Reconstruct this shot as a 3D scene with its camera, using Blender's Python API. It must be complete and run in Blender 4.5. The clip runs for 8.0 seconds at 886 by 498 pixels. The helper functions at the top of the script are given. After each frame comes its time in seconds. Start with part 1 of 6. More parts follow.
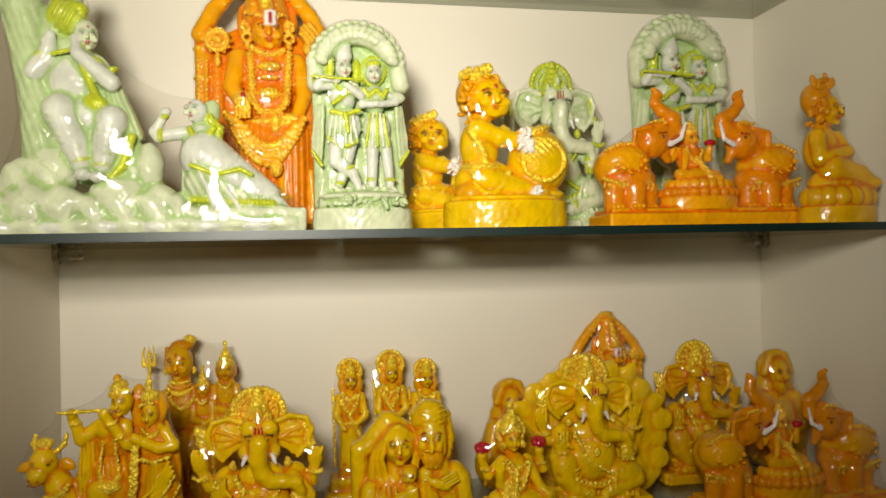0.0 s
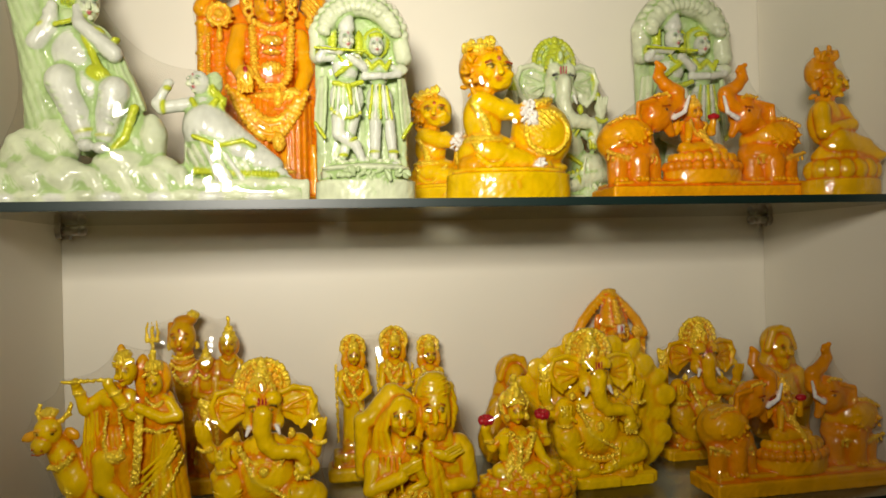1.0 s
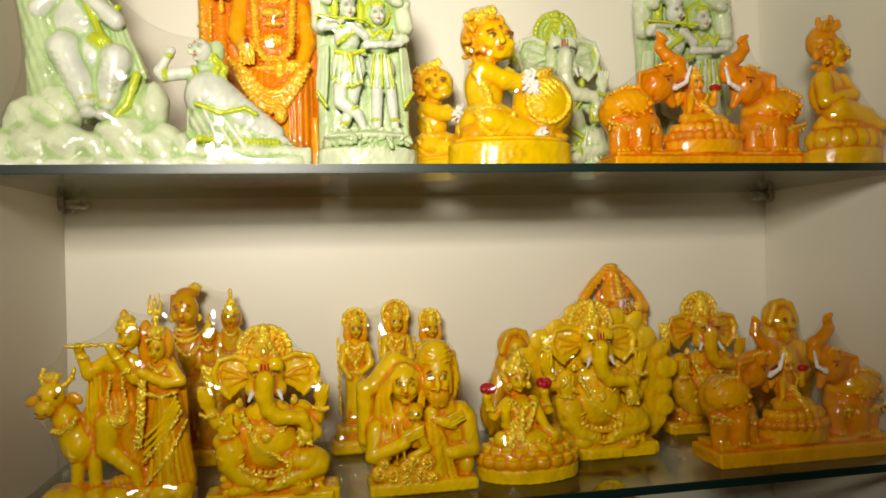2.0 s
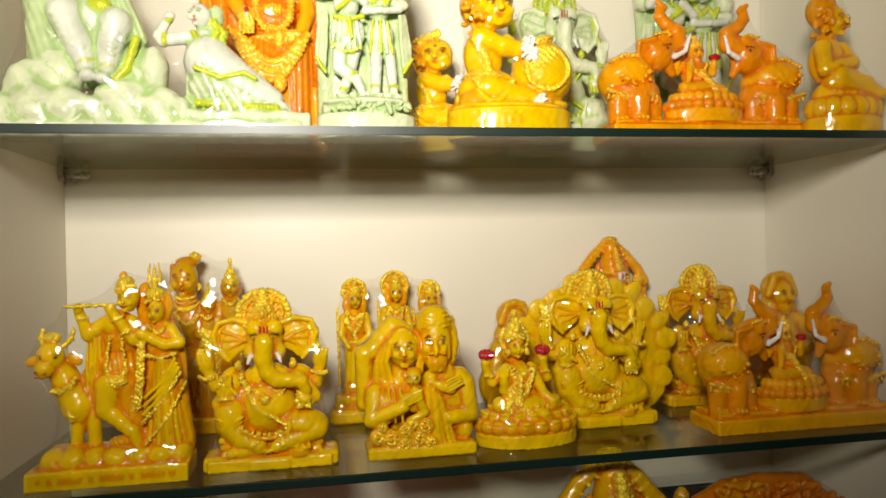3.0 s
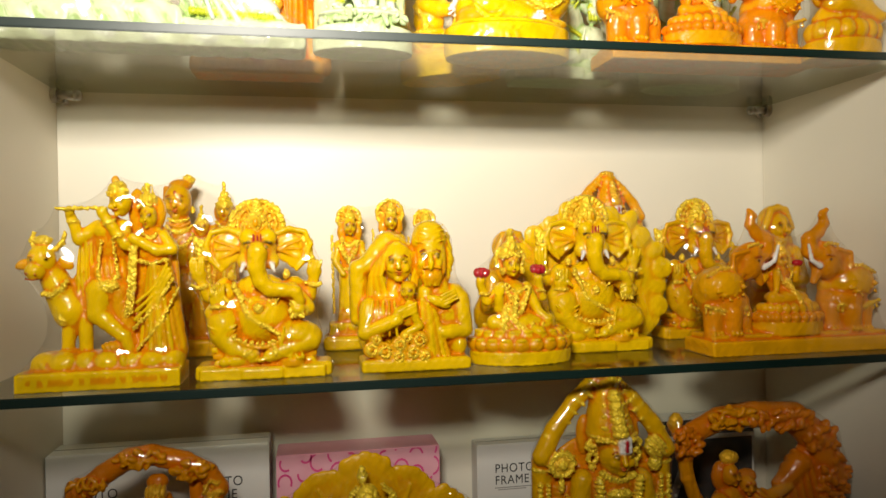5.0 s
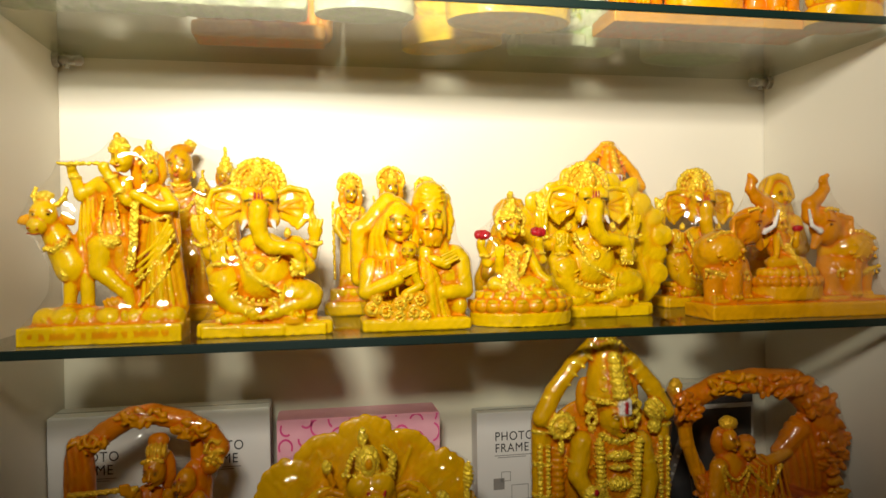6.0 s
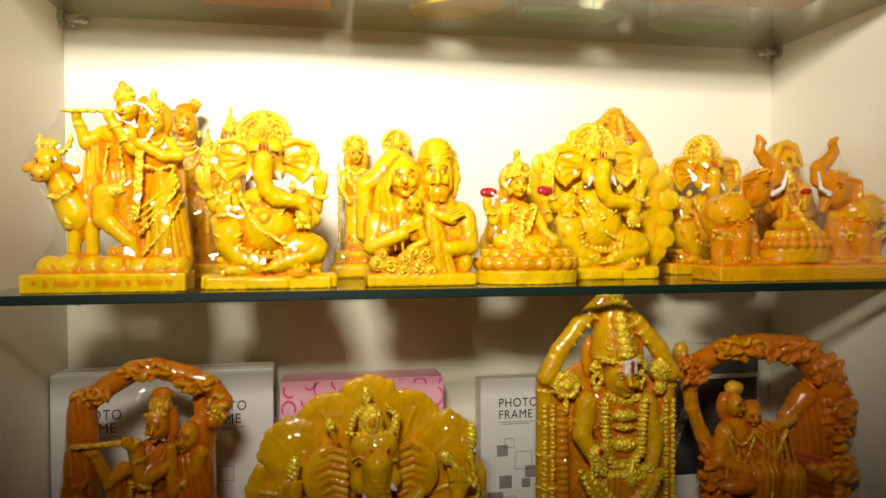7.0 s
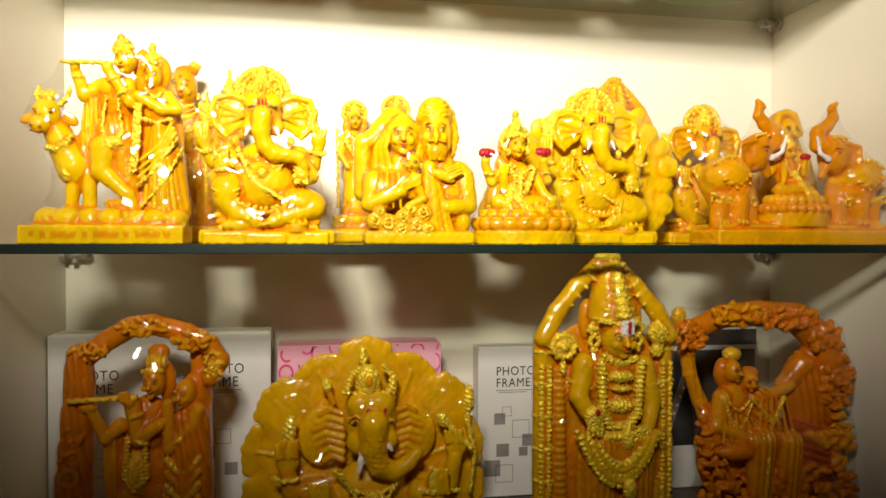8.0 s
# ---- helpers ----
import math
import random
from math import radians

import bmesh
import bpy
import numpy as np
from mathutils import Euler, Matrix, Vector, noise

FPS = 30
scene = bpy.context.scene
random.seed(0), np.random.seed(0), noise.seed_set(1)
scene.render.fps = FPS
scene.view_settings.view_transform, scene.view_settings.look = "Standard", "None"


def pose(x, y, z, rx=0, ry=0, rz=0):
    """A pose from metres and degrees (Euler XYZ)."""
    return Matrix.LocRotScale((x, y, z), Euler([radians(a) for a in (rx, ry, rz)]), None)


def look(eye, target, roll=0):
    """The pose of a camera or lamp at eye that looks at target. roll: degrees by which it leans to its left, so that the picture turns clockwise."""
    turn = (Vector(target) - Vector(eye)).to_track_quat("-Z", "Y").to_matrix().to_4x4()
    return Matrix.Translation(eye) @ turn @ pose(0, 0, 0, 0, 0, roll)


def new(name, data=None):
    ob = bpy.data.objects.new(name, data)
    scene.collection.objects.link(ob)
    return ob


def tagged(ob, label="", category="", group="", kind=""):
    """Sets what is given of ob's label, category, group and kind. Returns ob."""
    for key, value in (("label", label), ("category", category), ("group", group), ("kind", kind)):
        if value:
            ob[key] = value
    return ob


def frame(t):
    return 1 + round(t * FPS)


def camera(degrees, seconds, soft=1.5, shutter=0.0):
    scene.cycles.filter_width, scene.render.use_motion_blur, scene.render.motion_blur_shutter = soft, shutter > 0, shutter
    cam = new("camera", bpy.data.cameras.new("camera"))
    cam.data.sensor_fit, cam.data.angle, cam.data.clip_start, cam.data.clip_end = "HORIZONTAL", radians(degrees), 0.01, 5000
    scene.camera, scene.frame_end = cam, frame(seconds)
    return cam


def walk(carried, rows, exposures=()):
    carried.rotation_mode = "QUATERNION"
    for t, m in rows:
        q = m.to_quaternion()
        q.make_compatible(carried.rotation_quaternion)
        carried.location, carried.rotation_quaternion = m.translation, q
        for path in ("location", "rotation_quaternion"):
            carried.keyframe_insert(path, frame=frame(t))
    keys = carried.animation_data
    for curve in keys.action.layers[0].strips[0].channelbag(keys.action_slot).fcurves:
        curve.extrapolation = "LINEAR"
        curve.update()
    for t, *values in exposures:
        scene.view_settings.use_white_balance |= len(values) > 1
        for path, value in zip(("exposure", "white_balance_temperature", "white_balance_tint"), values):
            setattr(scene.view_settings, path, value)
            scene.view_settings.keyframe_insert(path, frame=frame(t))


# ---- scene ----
cam = camera(65.0, 8.0)
# seconds, stops
EXPOSURE = [(0.0, -0.7), (1.5, -0.63), (3.0, -0.25), (4.5, 0.08), (6.5, 0.65), (8.0, 0.95)]
PATH = [
    (0, (-0.162, -0.871, 1.431), (0.207, 1.095, 1.459), -1.3),
    (0.5, (-0.163, -0.869, 1.422), (0.205, 1.097, 1.44), -1.3),
    (1, (-0.165, -0.869, 1.408), (0.202, 1.097, 1.423), -1.4),
    (1.5, (-0.167, -0.869, 1.393), (0.199, 1.097, 1.407), -1.5),
    (3, (-0.164, -0.871, 1.346), (0.193, 1.096, 1.352), -1.4),
    (3.5, (-0.165, -0.867, 1.33), (0.196, 1.1, 1.33), -1.3),
    (4, (-0.164, -0.864, 1.31), (0.196, 1.103, 1.308), -1.2),
    (4.5, (-0.164, -0.865, 1.29), (0.201, 1.101, 1.279), -1.0),
    (6, (-0.165, -0.868, 1.237), (0.201, 1.098, 1.208), -0.7),
    (6.5, (-0.166, -0.866, 1.219), (0.195, 1.101, 1.184), -0.4),
    (7, (-0.167, -0.864, 1.197), (0.19, 1.103, 1.161), -0.2),
    (7.5, (-0.165, -0.864, 1.176), (0.189, 1.104, 1.142), -0.0),
    (8, (-0.164, -0.865, 1.158), (0.19, 1.103, 1.12), 0.2),
]
walk(cam, [(t, look(eye, target, roll)) for t, eye, target, roll in PATH], EXPOSURE)

# ---- world and lamps ----
world = bpy.data.worlds.new("world")
scene.world = world
world.use_nodes = True
world.node_tree.nodes["Background"].inputs["Color"].default_value = (1.0, 0.86, 0.5, 1)
world.node_tree.nodes["Background"].inputs["Strength"].default_value = 0.008
scene.cycles.transparent_max_bounces = 24


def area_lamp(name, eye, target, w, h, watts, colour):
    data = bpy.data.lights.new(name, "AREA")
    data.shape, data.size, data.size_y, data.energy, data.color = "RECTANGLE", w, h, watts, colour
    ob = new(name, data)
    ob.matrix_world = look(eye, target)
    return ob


# Stand-in for a light carried with the camera, held at one spot
camera_light = area_lamp("camera_light", (-0.28, -1.02, 1.60), (-0.04, 0.0, 1.67), 0.16, 0.11, 5.3, (1.0, 0.93, 0.80))
camera_light.data.spread = radians(92)
# Added unseen overhead lamp: faint yellow fill for the shaded parts
area_lamp("ceiling_fill", (0.1, -1.3, 2.55), (0.1, -1.3, 0.0), 1.1, 0.25, 0.2, (1.0, 0.82, 0.26))


# ---- materials ----
def nodes_of(name):
    m = bpy.data.materials.new(name)
    m.use_nodes = True
    return m, m.node_tree.nodes, m.node_tree.links, m.node_tree.nodes["Principled BSDF"]


def noise_node(nodes, links, scale, detail=3.0, coord="Object"):
    tc = nodes.new("ShaderNodeTexCoord")
    n = nodes.new("ShaderNodeTexNoise")
    n.inputs["Scale"].default_value, n.inputs["Detail"].default_value = scale, detail
    links.new(tc.outputs[coord], n.inputs["Vector"])
    return n


def bump(nodes, links, height, target, strength, distance):
    b = nodes.new("ShaderNodeBump")
    b.inputs["Strength"].default_value, b.inputs["Distance"].default_value = strength, distance
    links.new(height, b.inputs["Height"])
    links.new(b.outputs["Normal"], target.inputs["Normal"])
    return b


def paint(name, a, b, rough=0.4, scale=8.0, fine=220.0, relief=0.15, metal=0.0, coat=0.0):
    """Two tones of one colour broken up by noise, with a fine relief."""
    m, nodes, links, p = nodes_of(name)
    n = noise_node(nodes, links, scale)
    ramp = nodes.new("ShaderNodeValToRGB")
    ramp.color_ramp.elements[0].position, ramp.color_ramp.elements[1].position = 0.35, 0.65
    ramp.color_ramp.elements[0].color, ramp.color_ramp.elements[1].color = (*a, 1), (*b, 1)
    links.new(n.outputs["Fac"], ramp.inputs["Fac"])
    links.new(ramp.outputs["Color"], p.inputs["Base Color"])
    p.inputs["Roughness"].default_value, p.inputs["Metallic"].default_value = rough, metal
    p.inputs["Coat Weight"].default_value = coat
    f = noise_node(nodes, links, fine, 2.0)
    bump(nodes, links, f.outputs["Fac"], p, relief, 0.001)
    return m


def resin_material(name):
    """Painted cast resin: colours brushed on the mesh, mottled, with gold parts shinier."""
    m, nodes, links, p = nodes_of(name)
    at = nodes.new("ShaderNodeAttribute")
    at.attribute_name = "paint"
    n = noise_node(nodes, links, 55.0, 4.0)
    hsv = nodes.new("ShaderNodeHueSaturation")
    mul = nodes.new("ShaderNodeMapRange")
    mul.inputs["From Min"].default_value, mul.inputs["From Max"].default_value = 0.3, 0.7
    mul.inputs["To Min"].default_value, mul.inputs["To Max"].default_value = 0.84, 1.12
    links.new(n.outputs["Fac"], mul.inputs["Value"])
    links.new(mul.outputs["Result"], hsv.inputs["Value"])
    links.new(at.outputs["Color"], hsv.inputs["Color"])
    links.new(hsv.outputs["Color"], p.inputs["Base Color"])
    gold = nodes.new("ShaderNodeMath")
    gold.operation = "MULTIPLY"
    gold.inputs[1].default_value = 0.3
    links.new(at.outputs["Alpha"], gold.inputs[0])
    links.new(gold.outputs["Value"], p.inputs["Metallic"])
    p.inputs["Roughness"].default_value = 0.3
    p.inputs["Specular IOR Level"].default_value = 0.18
    p.inputs["Coat Weight"].default_value, p.inputs["Coat Roughness"].default_value = 0.35, 0.06
    f = noise_node(nodes, links, 330.0, 3.0)
    deep = nodes.new("ShaderNodeMath")
    deep.operation = "MULTIPLY_ADD"
    deep.inputs[1].default_value, deep.inputs[2].default_value = 0.8, 0.1
    links.new(at.outputs["Alpha"], deep.inputs[0])
    b = bump(nodes, links, f.outputs["Fac"], p, 0.3, 0.0022)
    links.new(deep.outputs["Value"], b.inputs["Strength"])
    carved = noise_node(nodes, links, 130.0, 3.0)
    c = bump(nodes, links, carved.outputs["Fac"], p, 0.22, 0.0025)
    links.new(c.outputs["Normal"], b.inputs["Normal"])
    links.new(b.outputs["Normal"], p.inputs["Normal"])
    return m


def clear_material(name, tint, rough, head_on, top, wrinkle=0.0, wscale=40.0):
    """Clear sheet: it lets light through with a tint and reflects by its angle."""
    m = bpy.data.materials.new(name)
    m.use_nodes = True
    nodes, links = m.node_tree.nodes, m.node_tree.links
    nodes.remove(nodes["Principled BSDF"])
    t, g = nodes.new("ShaderNodeBsdfTransparent"), nodes.new("ShaderNodeBsdfGlossy")
    t.inputs["Color"].default_value = (*tint, 1)
    g.inputs["Roughness"].default_value = rough
    lw, mix = nodes.new("ShaderNodeLayerWeight"), nodes.new("ShaderNodeMixShader")
    lw.inputs["Blend"].default_value = 0.5
    power, scale = nodes.new("ShaderNodeMath"), nodes.new("ShaderNodeMath")
    power.operation, scale.operation = "POWER", "MULTIPLY_ADD"
    power.inputs[1].default_value, scale.inputs[1].default_value, scale.inputs[2].default_value = 5.0, top - head_on, head_on
    links.new(lw.outputs["Facing"], power.inputs[0])
    links.new(power.outputs["Value"], scale.inputs[0])
    links.new(scale.outputs["Value"], mix.inputs["Fac"])
    links.new(t.outputs["BSDF"], mix.inputs[1])
    links.new(g.outputs["BSDF"], mix.inputs[2])
    links.new(mix.outputs["Shader"], nodes["Material Output"].inputs["Surface"])
    if wrinkle:
        n = noise_node(nodes, links, wscale, 2.0)
        b = bump(nodes, links, n.outputs["Fac"], g, wrinkle, 0.004)
    return m


RESIN = resin_material("painted_resin")
FILM = clear_material("shrink_film", (0.985, 0.98, 0.97), 0.045, 0.05, 0.5, 0.5, 30.0)
GLASS = clear_material("shelf_glass", (0.88, 0.90, 0.86), 0.05, 0.05, 0.95)
EDGE = paint("glass_edge", (0.002, 0.012, 0.009), (0.004, 0.018, 0.014), 0.4, 6.0, 90.0, 0.05)
LAMINATE = paint("white_laminate", (0.72, 0.68, 0.565), (0.76, 0.72, 0.605), 0.42, 3.0, 500.0, 0.05)
CHROME = paint("worn_chrome", (0.42, 0.40, 0.36), (0.6, 0.57, 0.52), 0.38, 60.0, 300.0, 0.2, 0.7)
PLASTER = paint("room_plaster", (0.28, 0.24, 0.13), (0.33, 0.28, 0.16), 0.8, 2.0, 60.0, 0.2)
FLOORING = paint("room_floor", (0.20, 0.17, 0.14), (0.28, 0.24, 0.20), 0.35, 3.0, 40.0, 0.1)
CARD = paint("white_card", (0.66, 0.65, 0.61), (0.72, 0.71, 0.67), 0.45, 5.0, 260.0, 0.08)
INK = paint("black_ink", (0.015, 0.015, 0.015), (0.03, 0.03, 0.03), 0.5, 30.0)
GREY_INK = paint("grey_ink", (0.22, 0.21, 0.19), (0.28, 0.27, 0.25), 0.5, 30.0)
DARK_INK = paint("charcoal_ink", (0.03, 0.03, 0.032), (0.07, 0.07, 0.07), 0.35, 30.0)
PINK = paint("pink_paper", (0.72, 0.33, 0.42), (0.80, 0.42, 0.50), 0.4, 20.0)
MAGENTA = paint("magenta_ink", (0.60, 0.05, 0.20), (0.70, 0.09, 0.27), 0.4, 30.0)


# ---- mesh helpers ----
def part(name, bm, material, parent=None, label="", smooth=False):
    me = bpy.data.meshes.new(name)
    bm.to_mesh(me)
    bm.free()
    me.materials.append(material)
    if smooth:
        me.polygons.foreach_set("use_smooth", [True] * len(me.polygons))
    ob = new(name, me)
    if parent:
        ob.parent = parent
    return tagged(ob, label)


def slab(x0, x1, y0, y1, z0, z1, bevel=0.0, bm=None):
    bm = bm or bmesh.new()
    made = bmesh.ops.create_cube(bm, size=1.0)["verts"]
    bmesh.ops.transform(bm, verts=made, matrix=Matrix.Translation(((x0 + x1) / 2, (y0 + y1) / 2, (z0 + z1) / 2)) @ Matrix.Diagonal((x1 - x0, y1 - y0, z1 - z0, 1)))
    if bevel:
        bmesh.ops.bevel(bm, geom=list({e for v in made for e in v.link_edges}), offset=bevel, segments=2, affect="EDGES")
    return bm


def rod(bm, p, q, r, sides=14):
    d = Vector(q) - Vector(p)
    made = bmesh.ops.create_cone(bm, cap_ends=True, segments=sides, radius1=r, radius2=r, depth=d.length)["verts"]
    bmesh.ops.transform(bm, verts=made, matrix=Matrix.Translation((Vector(p) + Vector(q)) / 2) @ d.to_track_quat("Z", "Y").to_matrix().to_4x4())
    return bm


# ---- sculpting: blended solids on a grid, turned into one mesh ----
def nets(field, colours=None):
    """Surface of field < 0 on a unit grid: vertices, quads and the colour at each vertex."""
    inside = field < 0
    nx, ny, nz = field.shape
    total = np.zeros((nx - 1, ny - 1, nz - 1, 3), np.float32)
    count = np.zeros((nx - 1, ny - 1, nz - 1), np.float32)
    corner = lambda a, i, j, k: a[i:nx - 1 + i, j:ny - 1 + j, k:nz - 1 + k]
    for axis in range(3):
        u, v = [a for a in range(3) if a != axis]
        for du in (0, 1):
            for dv in (0, 1):
                lo = [0, 0, 0]
                lo[u], lo[v] = du, dv
                hi = list(lo)
                hi[axis] = 1
                a, b = corner(field, *lo), corner(field, *hi)
                cross = (a < 0) != (b < 0)
                f = np.where(cross, a / np.where(cross, a - b, 1), 0)
                count += cross
                total[..., axis] += f
                total[..., u] += cross * du
                total[..., v] += cross * dv
    live = count > 0
    index = np.full(live.shape, -1, np.int64)
    index[live] = np.arange(live.sum())
    where = np.argwhere(live)
    verts = where + total[live] / count[live][:, None]
    quads = []
    for axis in range(3):
        u, v = [(1, 2), (2, 0), (0, 1)][axis]
        sl_a, sl_b = [slice(1, -1)] * 3, [slice(1, -1)] * 3
        sl_a[axis], sl_b[axis] = slice(0, -1), slice(1, None)
        a, b = inside[tuple(sl_a)], inside[tuple(sl_b)]
        e = np.argwhere(a != b)
        flip = a[a != b]
        base = e.copy()
        for ax in range(3):
            if ax != axis:
                base[:, ax] += 1
        step = np.eye(3, dtype=int)
        c = [base, base - step[u], base - step[u] - step[v], base - step[v]]
        q = np.stack([index[tuple(i.T)] for i in c], 1)
        q[~flip] = q[~flip][:, ::-1]
        quads.append(q)
    tint = None
    if colours is not None:
        tint = sum(corner(colours, i, j, k)[live] for i in (0, 1) for j in (0, 1) for k in (0, 1)) / 8
    return verts, np.concatenate(quads), tint


def blur(a, n=1):
    for _ in range(n):
        for axis in range(3):
            p = np.pad(a, [(1, 1) if i == axis else (0, 0) for i in range(3)], mode="edge")
            lo, mid, hi = [tuple(slice(s, a.shape[axis] + s) if i == axis else slice(None) for i in range(3)) for s in (0, 1, 2)]
            a = (p[lo] + 2 * p[mid] + p[hi]) / 4
    return a


def distance(mask, reach):
    """Distance in cells to the nearest true cell, up to reach."""
    d = np.where(mask, 0.0, 1e6).astype(np.float32)
    for axis in range(3):
        p = np.pad(d, [(reach, reach) if i == axis else (0, 0) for i in range(3)], constant_values=1e6)
        best = d.copy()
        for s in range(-reach, reach + 1):
            cut = tuple(slice(reach + s, reach + s + d.shape[axis]) if i == axis else slice(None) for i in range(3))
            best = np.minimum(best, p[cut] + s * s)
        d = best
    return np.sqrt(d)


def mesh_from(name, verts, quads, material, tint=None):
    me = bpy.data.meshes.new(name)
    me.vertices.add(len(verts))
    me.vertices.foreach_set("co", verts.astype(np.float32).ravel())
    me.loops.add(quads.size)
    me.loops.foreach_set("vertex_index", quads.astype(np.int32).ravel())
    me.polygons.add(len(quads))
    me.polygons.foreach_set("loop_start", np.arange(0, quads.size, 4, dtype=np.int32))
    me.polygons.foreach_set("loop_total", np.full(len(quads), 4, np.int32))
    me.update(calc_edges=True)
    me.polygons.foreach_set("use_smooth", np.ones(len(quads), bool))
    if tint is not None:
        layer = me.color_attributes.new("paint", "FLOAT_COLOR", "POINT")
        layer.data.foreach_set("color", tint.astype(np.float32).ravel())
    me.materials.append(material)
    me.validate()
    return new(name, me)


# paints: red, green, blue, gold, how far the wash in recesses takes
YELLOW = dict(y=(0.78, 0.50, 0.001, 0, 1), o=(0.68, 0.185, 0.001, 0, 0.3), g=(0.92, 0.66, 0.04, 1, 0.4), w=(0.8, 0.76, 0.7, 0, 0), r=(0.42, 0.012, 0.02, 0, 0), d=(0.32, 0.05, 0.004, 0, 0.3), e=(0.035, 0.015, 0.008, 0, 0), m=(0.50, 0.10, 0.01, 0, 0))
AMBER = dict(YELLOW, y=(0.68, 0.37, 0.001, 0, 1), o=(0.56, 0.13, 0.001, 0, 0.3))
ORANGE = dict(YELLOW, y=(0.82, 0.36, 0.002, 0, 1), o=(0.70, 0.13, 0.002, 0, 0.3), g=(0.88, 0.50, 0.03, 0.8, 0.6))
TERRA = dict(YELLOW, y=(0.70, 0.33, 0.001, 0, 1), o=(0.62, 0.14, 0.001, 0, 0.3), g=(0.84, 0.50, 0.03, 0.8, 0.6))
RUST = dict(YELLOW, y=(0.62, 0.24, 0.001, 0, 1), o=(0.52, 0.085, 0.001, 0, 0.3), g=(0.80, 0.44, 0.02, 0.8, 0.6))
JADE = dict(y=(0.62, 0.67, 0.46, 0, 1), o=(0.34, 0.50, 0.17, 0, 0.3), g=(0.50, 0.56, 0.03, 0.25, 0.4), w=(0.64, 0.66, 0.57, 0, 1), r=(0.45, 0.10, 0.12, 0, 0), d=(0.20, 0.36, 0.16, 0, 0), e=(0.03, 0.03, 0.03, 0, 0), m=(0.45, 0.10, 0.10, 0, 0))


